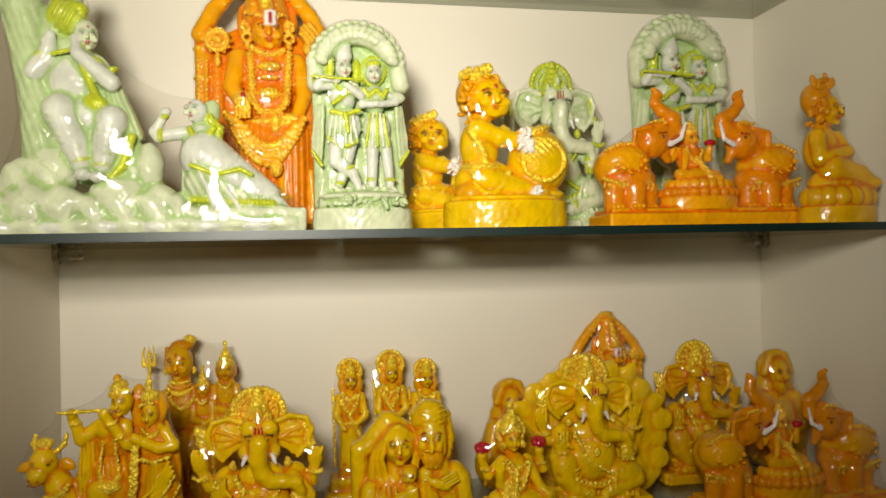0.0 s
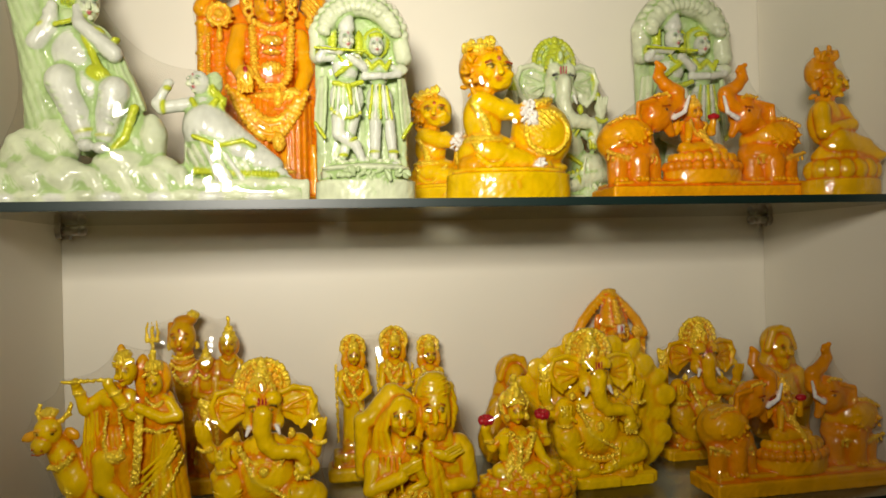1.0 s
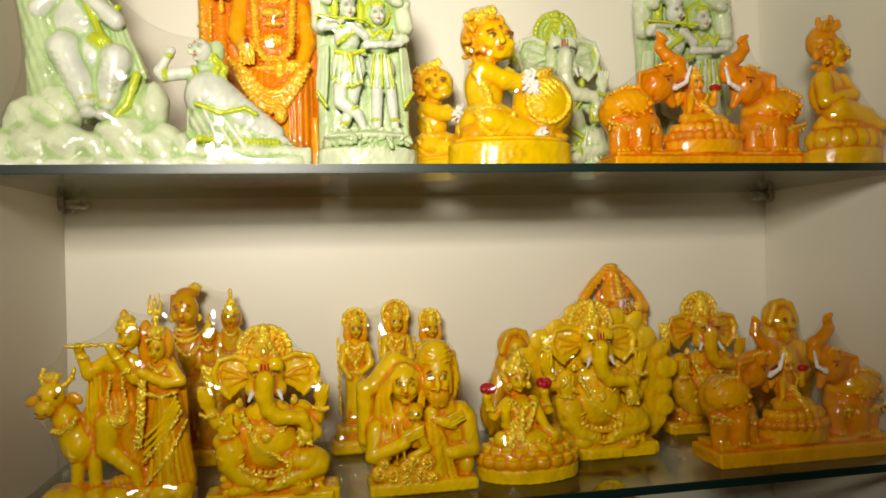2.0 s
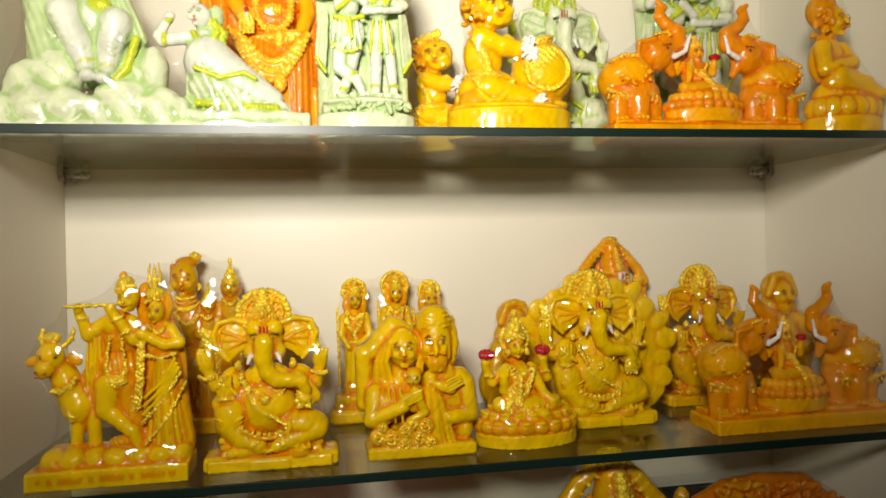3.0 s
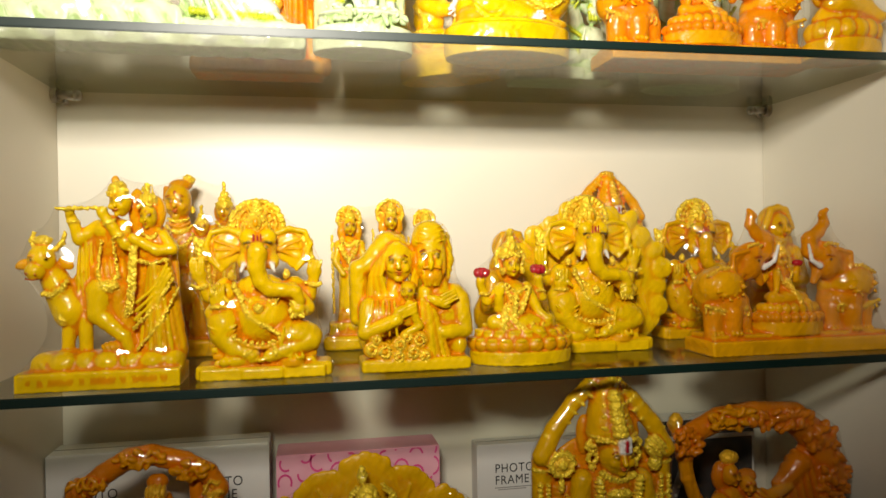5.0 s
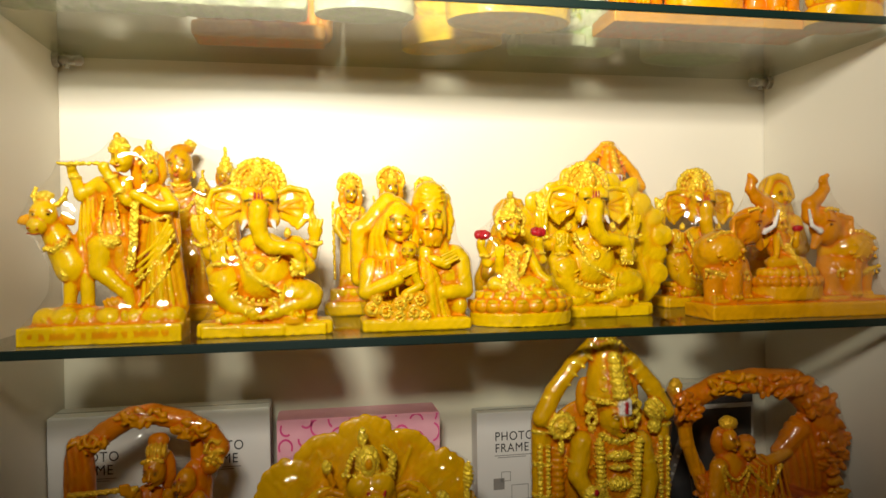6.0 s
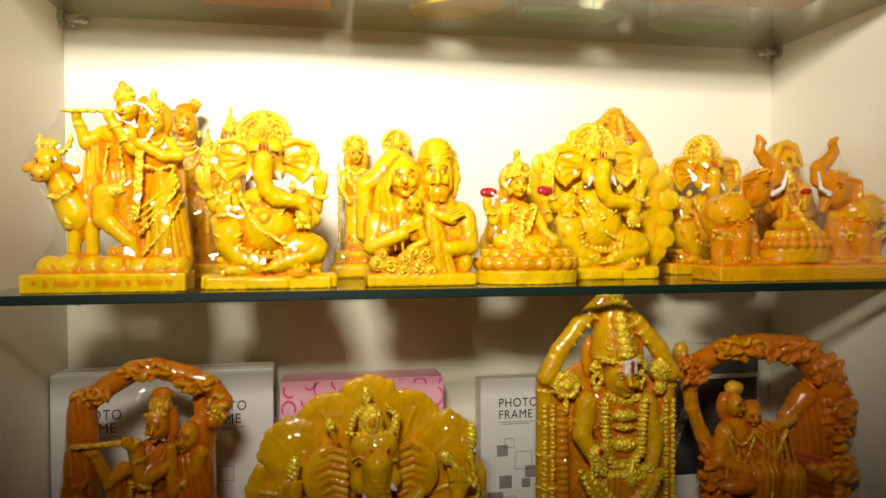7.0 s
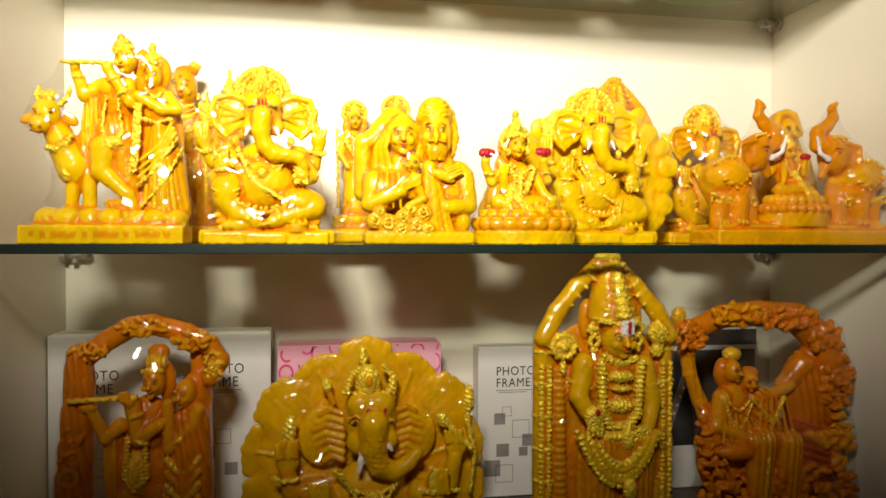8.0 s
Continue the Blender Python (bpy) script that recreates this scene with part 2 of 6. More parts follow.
class Sculpt:
    """Solids drawn on a grid of units: x to the right, rows counted downwards, y towards the viewer from the figure's main plane."""

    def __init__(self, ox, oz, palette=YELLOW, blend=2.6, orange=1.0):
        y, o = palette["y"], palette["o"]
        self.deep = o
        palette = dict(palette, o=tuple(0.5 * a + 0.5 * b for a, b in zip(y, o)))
        self.ox, self.oz, self.pal, self.k, self.recess_wash = ox, oz, palette, blend, orange
        self.items = []

    def put(self, kind, lo, hi, colour, k, data, cut=False):
        self.items.append((kind, np.array(lo, float), np.array(hi, float), None if cut else self.pal[colour], self.k if k is None else k, data))

    def b(self, x, row, rx, rz=None, y=0.0, ry=None, rot=0.0, c="y", k=None, folds=None, cut=False):
        rz = rx if rz is None else rz
        ry = 0.75 * min(rx, rz) if ry is None else ry
        X, Z, m = x - self.ox, self.oz - row, max(rx, rz)
        self.put("ball", (X - m, y - ry, Z - m), (X + m, y + ry, Z + m), c, k, (X, y, Z, rx, ry, rz, math.radians(rot), folds), cut)

    def l(self, pts, r1, r2=None, y=0.0, y2=None, c="y", k=None, folds=None, flat=1.0):
        r2, y2 = r1 if r2 is None else r2, y if y2 is None else y2
        n = len(pts) - 1
        for i in range(n):
            (xa, ra), (xb, rb) = pts[i], pts[i + 1]
            a = np.array((xa - self.ox, y + (y2 - y) * i / n, self.oz - ra))
            b = np.array((xb - self.ox, y + (y2 - y) * (i + 1) / n, self.oz - rb))
            p, q = r1 + (r2 - r1) * i / n, r1 + (r2 - r1) * (i + 1) / n
            m = max(p, q)
            self.put("limb", np.minimum(a, b) - m, np.maximum(a, b) + m, c, k, (a, b, p, q, folds, flat))

    def box(self, x0, x1, r0, r1, yb, yf, r=4.0, c="y", k=None, folds=None):
        X0, X1, Z0, Z1 = x0 - self.ox, x1 - self.ox, self.oz - r1, self.oz - r0
        self.put("box", (X0, yb, Z0), (X1, yf, Z1), c, k, ((X0 + X1) / 2, (yb + yf) / 2, (Z0 + Z1) / 2, (X1 - X0) / 2, (yf - yb) / 2, (Z1 - Z0) / 2, r, folds))

    def drum(self, x, r0, r1, rx, ry, y=0.0, c="y", k=None, folds=None):
        """Upright elliptical drum between two rows."""
        X, Z0, Z1 = x - self.ox, self.oz - r1, self.oz - r0
        self.put("drum", (X - rx, y - ry, Z0), (X + rx, y + ry, Z1), c, k, (X, y, (Z0 + Z1) / 2, rx, ry, (Z1 - Z0) / 2, folds))

    def ring(self, x, row, R, r, y=0.0, c="g", k=None):
        X, Z = x - self.ox, self.oz - row
        self.put("ring", (X - R - r, y - r, Z - R - r), (X + R + r, y + r, Z + R + r), c, k, (X, y, Z, R, r))

    def face(self, x, row, rx, rz, y, ry, turn=0.0, mark=True):
        """Brows, eyes, nose, lips and chin on the front of an oval head, turned a little aside."""
        def front(u, v):
            return y + ry * math.sqrt(max(0.1, 1 - u * u - v * v))
        t = turn
        for s in (-1, 1):
            u = 0.42 * s + t
            X, Y = x + u * rx, front(u, 0.1)
            self.b(X, row - 0.06 * rz, 0.28 * rx, 0.15 * rz, Y + 0.10 * ry, 0.16 * ry, cut=True, k=1.5)
            self.b(X, row - 0.04 * rz, max(2.0, 0.22 * rx), max(1.5, 0.10 * rz), Y - 0.05 * ry, 0.14 * ry, c="y", k=0.8)
            self.b(X + 0.05 * rx, row - 0.04 * rz, max(1.3, 0.09 * rx), max(1.3, 0.08 * rz), Y + 0.03 * ry, 0.1 * ry, c="e", k=0.5)
            self.l([(X - 0.22 * rx, row - 0.13 * rz), (X, row - 0.19 * rz), (X + 0.22 * rx, row - 0.13 * rz)], max(0.9, 0.04 * rx), y=Y + 0.02 * ry, c="e", k=0.6)
            self.l([(X - 0.26 * rx, row - 0.27 * rz), (X, row - 0.35 * rz), (X + 0.26 * rx, row - 0.27 * rz)], max(1.0, 0.055 * rx), y=front(u, 0.32) + 0.02 * ry, c="d", k=1.0)
            self.b(x + (0.5 * s + t) * rx, row + 0.26 * rz, 0.28 * rx, 0.22 * rz, front(u, 0.3) - 0.1 * ry, 0.2 * ry, k=3)
        N = front(t, 0.1)
        self.l([(x + t * rx, row - 0.12 * rz), (x + 1.15 * t * rx, row + 0.24 * rz)], 0.10 * rx, 0.17 * rx, N, N + 0.14 * ry, k=1.5)
        M = front(t, 0.5)
        self.b(x + t * rx, row + 0.47 * rz, 0.25 * rx, max(1.3, 0.06 * rz), M + 0.03 * ry, 0.12 * ry, c="m", k=0.7)
        self.b(x + t * rx, row + 0.58 * rz, 0.17 * rx, max(1.2, 0.055 * rz), M, 0.12 * ry, c="m", k=0.7)
        self.b(x + 0.9 * t * rx, row + 0.80 * rz, 0.28 * rx, 0.16 * rz, front(t, 0.8), 0.16 * ry, k=3)
        if mark:
            self.b(x + t * rx, row - 0.48 * rz, max(1.3, 0.09 * rx), max(2.0, 0.13 * rz), front(t, 0.48), 0.1 * ry, c="r", k=0.6)

    def beads(self, pts, r, step=None, y=0.0, c="g"):
        step = step or 1.7 * r
        for (xa, ra), (xb, rb) in zip(pts, pts[1:]):
            n = max(1, round(math.hypot(xb - xa, rb - ra) / step))
            for i in range(n):
                self.b(xa + (xb - xa) * i / n, ra + (rb - ra) * i / n, r, r, y, r, c=c, k=1.0)

    def swag(self, x0, x1, row, drop, r, y=0.0, c="g", n=9, bead=False):
        """A hanging curve between two points on one row."""
        pts = [(x0 + (x1 - x0) * i / n, row + drop * (1 - (2 * i / n - 1) ** 2)) for i in range(n + 1)]
        if bead:
            self.beads(pts, r, y=y, c=c)
        else:
            self.l(pts, r, y=y, c=c, k=1.5)

    def scatter(self, x, row, rx, rz, count, r, y=0.0, c="o", seed=1, dy=6.0):
        """Small leaf and blossom clumps strewn over an oval."""
        rnd = random.Random(seed)
        for _ in range(round(2.4 * count)):
            a, d = rnd.uniform(0, 6.283), math.sqrt(rnd.random())
            s = 0.66 * r * rnd.uniform(0.6, 1.3)
            self.b(x + rx * d * math.cos(a), row + rz * d * math.sin(a), s * 1.4, s * 0.75, y + 7 + rnd.uniform(-dy, dy), s * 0.9, rnd.uniform(0, 180), c=c, k=1.2)

    def grid(self, h):
        lo = np.min([i[1] for i in self.items], 0)
        hi = np.max([i[2] for i in self.items], 0)
        lo[2] = max(lo[2], 0.0)
        lo, hi = lo - 3 * h, hi + 3 * h
        n = np.ceil((hi - lo) / h).astype(int) + 1
        D = np.full(n, 60.0, np.float32)
        C = np.empty((*n, 5), np.float32)
        C[:] = self.deep
        for kind, a, b, colour, k, data in self.items:
            m = k + 3 * h
            i0 = np.maximum(((a - m - lo) / h).astype(int), 0)
            i1 = np.minimum(np.ceil((b + m - lo) / h).astype(int) + 1, n)
            if np.any(i1 <= i0):
                continue
            sl = tuple(slice(p, q) for p, q in zip(i0, i1))
            x, y, z = np.meshgrid(*[lo[j] + h * np.arange(i0[j], i1[j]) for j in range(3)], indexing="ij", sparse=True)
            folds = None
            if kind == "ball":
                X, Y, Z, rx, ry, rz, rot, folds = data
                u, w = (x - X) * math.cos(rot) + (z - Z) * math.sin(rot), -(x - X) * math.sin(rot) + (z - Z) * math.cos(rot)
                v = y - Y
                k0 = np.sqrt((u / rx) ** 2 + (v / ry) ** 2 + (w / rz) ** 2)
                k1 = np.sqrt((u / rx**2) ** 2 + (v / ry**2) ** 2 + (w / rz**2) ** 2) + 1e-6
                d = k0 * (k0 - 1) / k1
            elif kind == "limb":
                A, B, ra, rb, folds, flat = data
                ab = B - A
                t = np.clip(((x - A[0]) * ab[0] + (y - A[1]) * ab[1] + (z - A[2]) * ab[2]) / max(ab @ ab, 1e-6), 0, 1)
                d = np.sqrt((x - A[0] - t * ab[0]) ** 2 + ((y - A[1] - t * ab[1]) / flat) ** 2 + (z - A[2] - t * ab[2]) ** 2) - (ra + (rb - ra) * t)
                d = d * min(flat, 1.0)
            elif kind == "box":
                X, Y, Z, hx, hy, hz, r, folds = data
                r = min(r, hx, hy, hz)
                qx, qy, qz = abs(x - X) - hx + r, abs(y - Y) - hy + r, abs(z - Z) - hz + r
                d = np.sqrt(np.maximum(qx, 0) ** 2 + np.maximum(qy, 0) ** 2 + np.maximum(qz, 0) ** 2) + np.minimum(np.maximum(np.maximum(qx, qy), qz), 0) - r
            elif kind == "drum":
                X, Y, Z, rx, ry, hz, folds = data
                e = (np.sqrt(((x - X) / rx) ** 2 + ((y - Y) / ry) ** 2) - 1) * min(rx, ry)
                qx, qz = e + 3, abs(z - Z) - hz + 3
                d = np.sqrt(np.maximum(qx, 0) ** 2 + np.maximum(qz, 0) ** 2) + np.minimum(np.maximum(qx, qz), 0) - 3
            else:
                X, Y, Z, R, r = data
                d = np.sqrt((np.sqrt((x - X) ** 2 + (z - Z) ** 2) - R) ** 2 + (y - Y) ** 2) - r
            if folds:
                pitch, depth, angle = folds
                s = math.radians(angle)
                d = d + depth * np.sin(6.283 / pitch * ((x - a[0]) * math.cos(s) + (z - a[2]) * math.sin(s)))
            old = D[sl].copy()
            if colour is None:
                mix = np.clip(0.5 - 0.5 * (old + d) / k, 0, 1)
                D[sl] = old * (1 - mix) - d * mix + k * mix * (1 - mix)
                continue
            mix = np.clip(0.5 + 0.5 * (old - d) / k, 0, 1)
            D[sl] = old * (1 - mix) + d * mix - k * mix * (1 - mix)
            sharp = np.clip(0.5 + 0.5 * (old - d) / max(1.5, 0.4 * k), 0, 1)[..., None]
            C[sl] = C[sl] * (1 - sharp) + np.array(colour, np.float32) * sharp
        zs = lo[2] + h * np.arange(n[2])
        D = np.maximum(D, -zs[None, None, :].astype(np.float32))
        self.plain = D
        # narrow gaps are filled, as in a casting from a mould
        even = [(0, c % 2) for c in n]
        half = np.pad(np.clip(D, -3 * h, 3 * h), even, mode="edge")
        half = half.reshape(half.shape[0] // 2, 2, half.shape[1] // 2, 2, half.shape[2] // 2, 2).mean((1, 3, 5))
        full = blur(half, 9).repeat(2, 0).repeat(2, 1).repeat(2, 2)[:n[0], :n[1], :n[2]]
        full = blur(full, 2) + 0.5 * h
        mix = np.clip(0.5 + 0.5 * (D - full) / h, 0, 1)
        D = D * (1 - mix) + full * mix - h * mix * (1 - mix)
        D = np.maximum(D, -zs[None, None, :].astype(np.float32))
        # tooled texture on the ornaments and a lighter one on the draped parts
        gx, gy, gz = [np.arange(c, dtype=np.float32).reshape([-1 if i == j else 1 for j in range(3)]) * self.step for i, c in enumerate(n)]
        h = h / self.step
        tool = np.sin(1.7 * gx + 1.6 * np.sin(0.8 * gz)) * np.sin(1.65 * gz + 1.5 * np.sin(0.7 * gx + 0.5 * gy))
        uneven = np.sin(0.53 * gx + 1.3 * np.sin(0.31 * gz + 0.4 * gy)) * np.sin(0.47 * gz + 1.7 * np.sin(0.29 * gx)) + 0.6 * np.sin(1.1 * gx - 0.6 * gz + 1.5 * np.sin(0.5 * gz + 0.6 * gy))
        D = D + tool * h * (0.46 * C[..., 3] + 0.30 * np.clip(0.9 - C[..., 4], 0, 0.6)) + 0.13 * h * uneven
        return lo, D, C

    def build(self, x, y, z, sx, sz, label, category="figurine", turn=0.0, cell=0.0011, wrap=0.03, lean=0.0, group=""):
        """The figurine and its film, standing at x, y on a shelf at height z; sx, sz: millimetres to a unit."""
        sy = (sx + sz) / 2
        h = cell * 1000 / sy
        self.step = cell / 0.0015
        lo, D, C = self.grid(h)
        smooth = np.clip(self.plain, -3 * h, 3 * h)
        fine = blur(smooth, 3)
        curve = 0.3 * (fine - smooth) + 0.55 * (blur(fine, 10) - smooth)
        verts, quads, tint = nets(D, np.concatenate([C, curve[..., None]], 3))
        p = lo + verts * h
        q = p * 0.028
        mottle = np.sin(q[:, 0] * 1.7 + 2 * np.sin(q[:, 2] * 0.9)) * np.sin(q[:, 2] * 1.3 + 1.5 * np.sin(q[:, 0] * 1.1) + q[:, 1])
        # Paint wash set by concavity; it puts recess shade into the colour too
        w = np.clip(-tint[:, 5] / h * 5.0 - 0.08 + 0.1 * mottle, 0, 0.95) * tint[:, 4] * self.recess_wash
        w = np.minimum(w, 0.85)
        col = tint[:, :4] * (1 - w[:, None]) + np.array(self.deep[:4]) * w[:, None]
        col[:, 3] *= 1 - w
        size = np.array((sx, -sy, sz)) * 0.001
        co = p * size
        co[:, 2] = np.maximum(co[:, 2], 0)
        quads = quads[:, ::-1]
        thing = tagged(new("wrapped_figurine"), label, category, group)
        thing.matrix_world = pose(x, y, z, lean, 0, turn)
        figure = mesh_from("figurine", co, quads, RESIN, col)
        figure.parent = thing
        if wrap:
            # film: the closing of the figure by a ball, a little outside it
            f = max(1, round(0.0036 / cell))
            n = [s // f + 1 for s in D.shape]
            P = np.pad(D, [(0, a * f - s) for a, s in zip(n, D.shape)], constant_values=60)
            O = P.reshape(n[0], f, n[1], f, n[2], f).min((1, 3, 5)) < 0
            R = max(3, round(wrap / (cell * f)))
            O = np.pad(O, R + 3)
            out = distance(O, R + 2) > R
            back = distance(out, R + 2)
            F = blur((R - 0.15) - back, 1)
            v, fq, _ = nets(F)
            pf = (lo + ((v - R - 3 + 0.5) * f - 0.5) * h) * size
            pf[:, 2] = np.maximum(pf[:, 2], 0.0004)
            film = mesh_from("shrink_wrap", pf, fq[:, ::-1], FILM)
            film.parent = thing
            tagged(film, "clear glossy shrink-wrap film pulled tight")
        return thing


# ---- room and cabinet ----
def setting(name, bm, material, label, category):
    return tagged(part(name, bm, material), label, category, kind="structure")


setting("floor", slab(-1.6, 1.6, -2.6, 0.1, -0.06, 0.0), FLOORING, "dull brown shop floor", "floor")
setting("ceiling", slab(-1.6, 1.6, -2.6, 0.1, 2.6, 2.66), PLASTER, "plain tan plastered shop ceiling", "ceiling")
setting("wall_north", slab(-1.6, 1.6, 0.03, 0.1, 0.0, 2.6), PLASTER, "plain tan plastered wall behind the cabinet", "wall")
setting("wall_south", slab(-1.6, 1.6, -2.67, -2.6, 0.0, 2.6), PLASTER, "plain tan plastered shop wall", "wall")
setting("wall_west", slab(-1.67, -1.6, -2.6, 0.1, 0.0, 2.6), PLASTER, "plain tan plastered shop wall", "wall")
setting("wall_east", slab(1.6, 1.67, -2.6, 0.1, 0.0, 2.6), PLASTER, "plain tan plastered shop wall", "wall")

UPPER, MIDDLE, LOWER, TOP = 1.459, 1.150, 0.835, 1.764
THICK = 0.008

cabinet = tagged(new("display_cabinet"), "white laminate open display cabinet with glass shelves", "cabinet")
part("back_panel", slab(-0.468, 0.468, 0.0, 0.018, 0.02, 2.1), LAMINATE, cabinet)
part("side_panel", slab(-0.468, -0.45, -0.33, -0.0005, 0.02, 2.1, 0.001), LAMINATE, cabinet)
part("side_panel", slab(0.45, 0.468, -0.33, -0.0005, 0.02, 2.1, 0.001), LAMINATE, cabinet)
part("top_panel", slab(-0.468, 0.468, -0.33, 0.018, 2.101, 2.12, 0.001), LAMINATE, cabinet)
part("bottom_panel", slab(-0.4495, 0.4495, -0.33, -0.0005, 0.10, 0.12, 0.001), LAMINATE, cabinet)
part("plinth", slab(-0.4495, 0.4495, -0.30, -0.28, 0.0, 0.099), LAMINATE, cabinet)


def glass_shelf(z):
    shelf = tagged(part("glass_shelf", slab(-0.4488, 0.4488, -0.2475, -0.001, z - THICK, z, 0.0006), GLASS), "clear glass cabinet shelf with a dark green polished edge", "shelf", "shelves of the cabinet")
    part("polished_edge", slab(-0.4488, 0.4488, -0.2505, -0.2477, z - THICK, z, 0.0008), EDGE, shelf, "dark green polished front edge")
    return shelf


def shelf_clip(x, y, z):
    """Chrome support: a cup on the wall, a pin under the glass and a grub screw."""
    s = 1 if x < 0 else -1
    clip = tagged(new("shelf_support"), "small worn chrome shelf support clamped under the glass", "shelf support", "shelf supports")
    clip.matrix_world = pose(x, y, z)
    bm = rod(bmesh.new(), (0, 0, -0.006), (s * 0.006, 0, -0.006), 0.009)
    part("flange", bm, CHROME, clip)
    bm = rod(bmesh.new(), (s * 0.004, 0, -0.0065), (s * 0.026, 0, -0.0065), 0.0055)
    bmesh.ops.create_uvsphere(bm, u_segments=12, v_segments=8, radius=0.0062, matrix=Matrix.Translation((s * 0.026, 0, -0.0065)))
    part("pin", bm, CHROME, clip, smooth=True)
    part("screw", rod(bmesh.new(), (s * 0.014, 0, -0.016), (s * 0.014, 0, -0.010), 0.003, 8), CHROME, clip)


for height in (TOP, UPPER, MIDDLE, LOWER):
    glass_shelf(height)
    for side in (-0.45, 0.45):
        if height != TOP:
            shelf_clip(side, -0.014, height - THICK)


# ---- boxes on the lower shelf ----
def text_mesh(words, size, parent, material, x, z, spacing=1.0):
    curve = bpy.data.curves.new("lettering", "FONT")
    curve.body, curve.size, curve.extrude, curve.space_character = words, size, 0.0001, spacing
    tmp = bpy.data.objects.new("lettering", curve)
    me = bpy.data.meshes.new_from_object(tmp)
    bpy.data.objects.remove(tmp)
    me.materials.append(material)
    ob = new("lettering", me)
    ob.parent = parent
    ob.matrix_local = pose(x, -0.0003, z, 90, 0, 0)
    ob.scale = (1.0, 1.15, 1.0)
    return ob


def sticker(name, parent, x, z, w, h, material, proud=0.0003):
    return part(name, slab(x, x + w, -proud, 0.0001, z, z + h), material, parent)


def hollow(name, parent, x, z, w, h, material, line=0.0007):
    bm = slab(x, x + w, -0.0003, 0.0001, z, z + line)
    slab(x, x + w, -0.0003, 0.0001, z + h - line, z + h, bm=bm)
    slab(x, x + line, -0.0003, 0.0001, z, z + h, bm=bm)
    slab(x + w - line, x + w, -0.0003, 0.0001, z, z + h, bm=bm)
    return part(name, bm, material, parent)


def photo_box(x, y, w, h, deep, titles, squares, label):
    box = tagged(new("photo_frame_box"), label, "box", "boxes on the shelf")
    box.matrix_world = pose(x, y, LOWER)
    part("carton", slab(0, w, 0, deep, 0, h, 0.0012), CARD, box)
    part("flap_seam", slab(0.002, w - 0.002, deep * 0.48, deep * 0.52, h - 0.0002, h + 0.0003), GREY_INK, box)
    for tx, tz in titles:
        text_mesh("PHOTO", 0.0135, box, INK, tx, tz, 1.12)
        text_mesh("FRAME", 0.0135, box, INK, tx, tz - 0.0145, 1.12)
        sticker("small_print", box, tx, tz - 0.0192, 0.047, 0.0009, GREY_INK)
        sticker("small_print", box, tx + 0.004, tz - 0.0217, 0.036, 0.0009, GREY_INK)
    for sx_, sz_, s, filled in squares:
        (sticker if filled else hollow)(*(("printed_square", box, sx_, sz_, s, s, GREY_INK)))
    return box


photo_box(-0.4485, -0.062, 0.232, 0.2145, 0.045, [(0.022, 0.165), (0.153, 0.169)],
          [(0.158, 0.075, 0.013, 1), (0.172, 0.090, 0.017, 0), (0.006, 0.040, 0.014, 1), (0.145, 0.048, 0.019, 1), (0.182, 0.055, 0.014, 1), (0.040, 0.06, 0.02, 0), (0.16, 0.03, 0.012, 0)],
          "white card photo frame box printed with black lettering and grey squares")
photo_box(0.030, -0.036, 0.165, 0.186, 0.032, [(0.022, 0.151)],
          [(0.020, 0.090, 0.014, 1), (0.043, 0.073, 0.022, 0), (0.056, 0.062, 0.015, 1), (0.023, 0.050, 0.016, 1), (0.052, 0.050, 0.011, 1), (0.030, 0.100, 0.012, 0), (0.008, 0.026, 0.020, 1), (0.022, 0.018, 0.022, 0)],
          "white card photo frame box with grey printed squares")


def pink_box(x, y, w, h, deep):
    box = tagged(new("gift_box"), "pink card gift box printed with magenta loops", "box", "boxes on the shelf")
    box.matrix_world = pose(x, y, LOWER)
    part("carton", slab(0, w, 0, deep, 0, h, 0.0012), PINK, box)
    rnd = random.Random(4)
    for i in range(10):
        for j in range(6):
            cx, cz = 0.012 + i * 0.0185 + rnd.uniform(-.003, .003), h - 0.010 - j * 0.021 + (i % 2) * 0.008
            r, a0, span = rnd.uniform(0.006, 0.0095), rnd.uniform(0, 6.28), rnd.uniform(2.5, 4.6)
            ring, bm = [], bmesh.new()
            for s in range(11):
                a = a0 + span * s / 10
                ring.append([bm.verts.new((min(max(cx + (r + o) * math.cos(a), 0.001), w - 0.001), -0.0003, min(cz + 1.2 * (r + o) * math.sin(a), h - 0.001))) for o in (-0.0011, 0.0011)])
            for p, q in zip(ring, ring[1:]):
                bm.faces.new((p[0], p[1], q[1], q[0]))
            part("printed_loop", bm, MAGENTA, box)


pink_box(-0.209, -0.060, 0.188, 0.1975, 0.05)


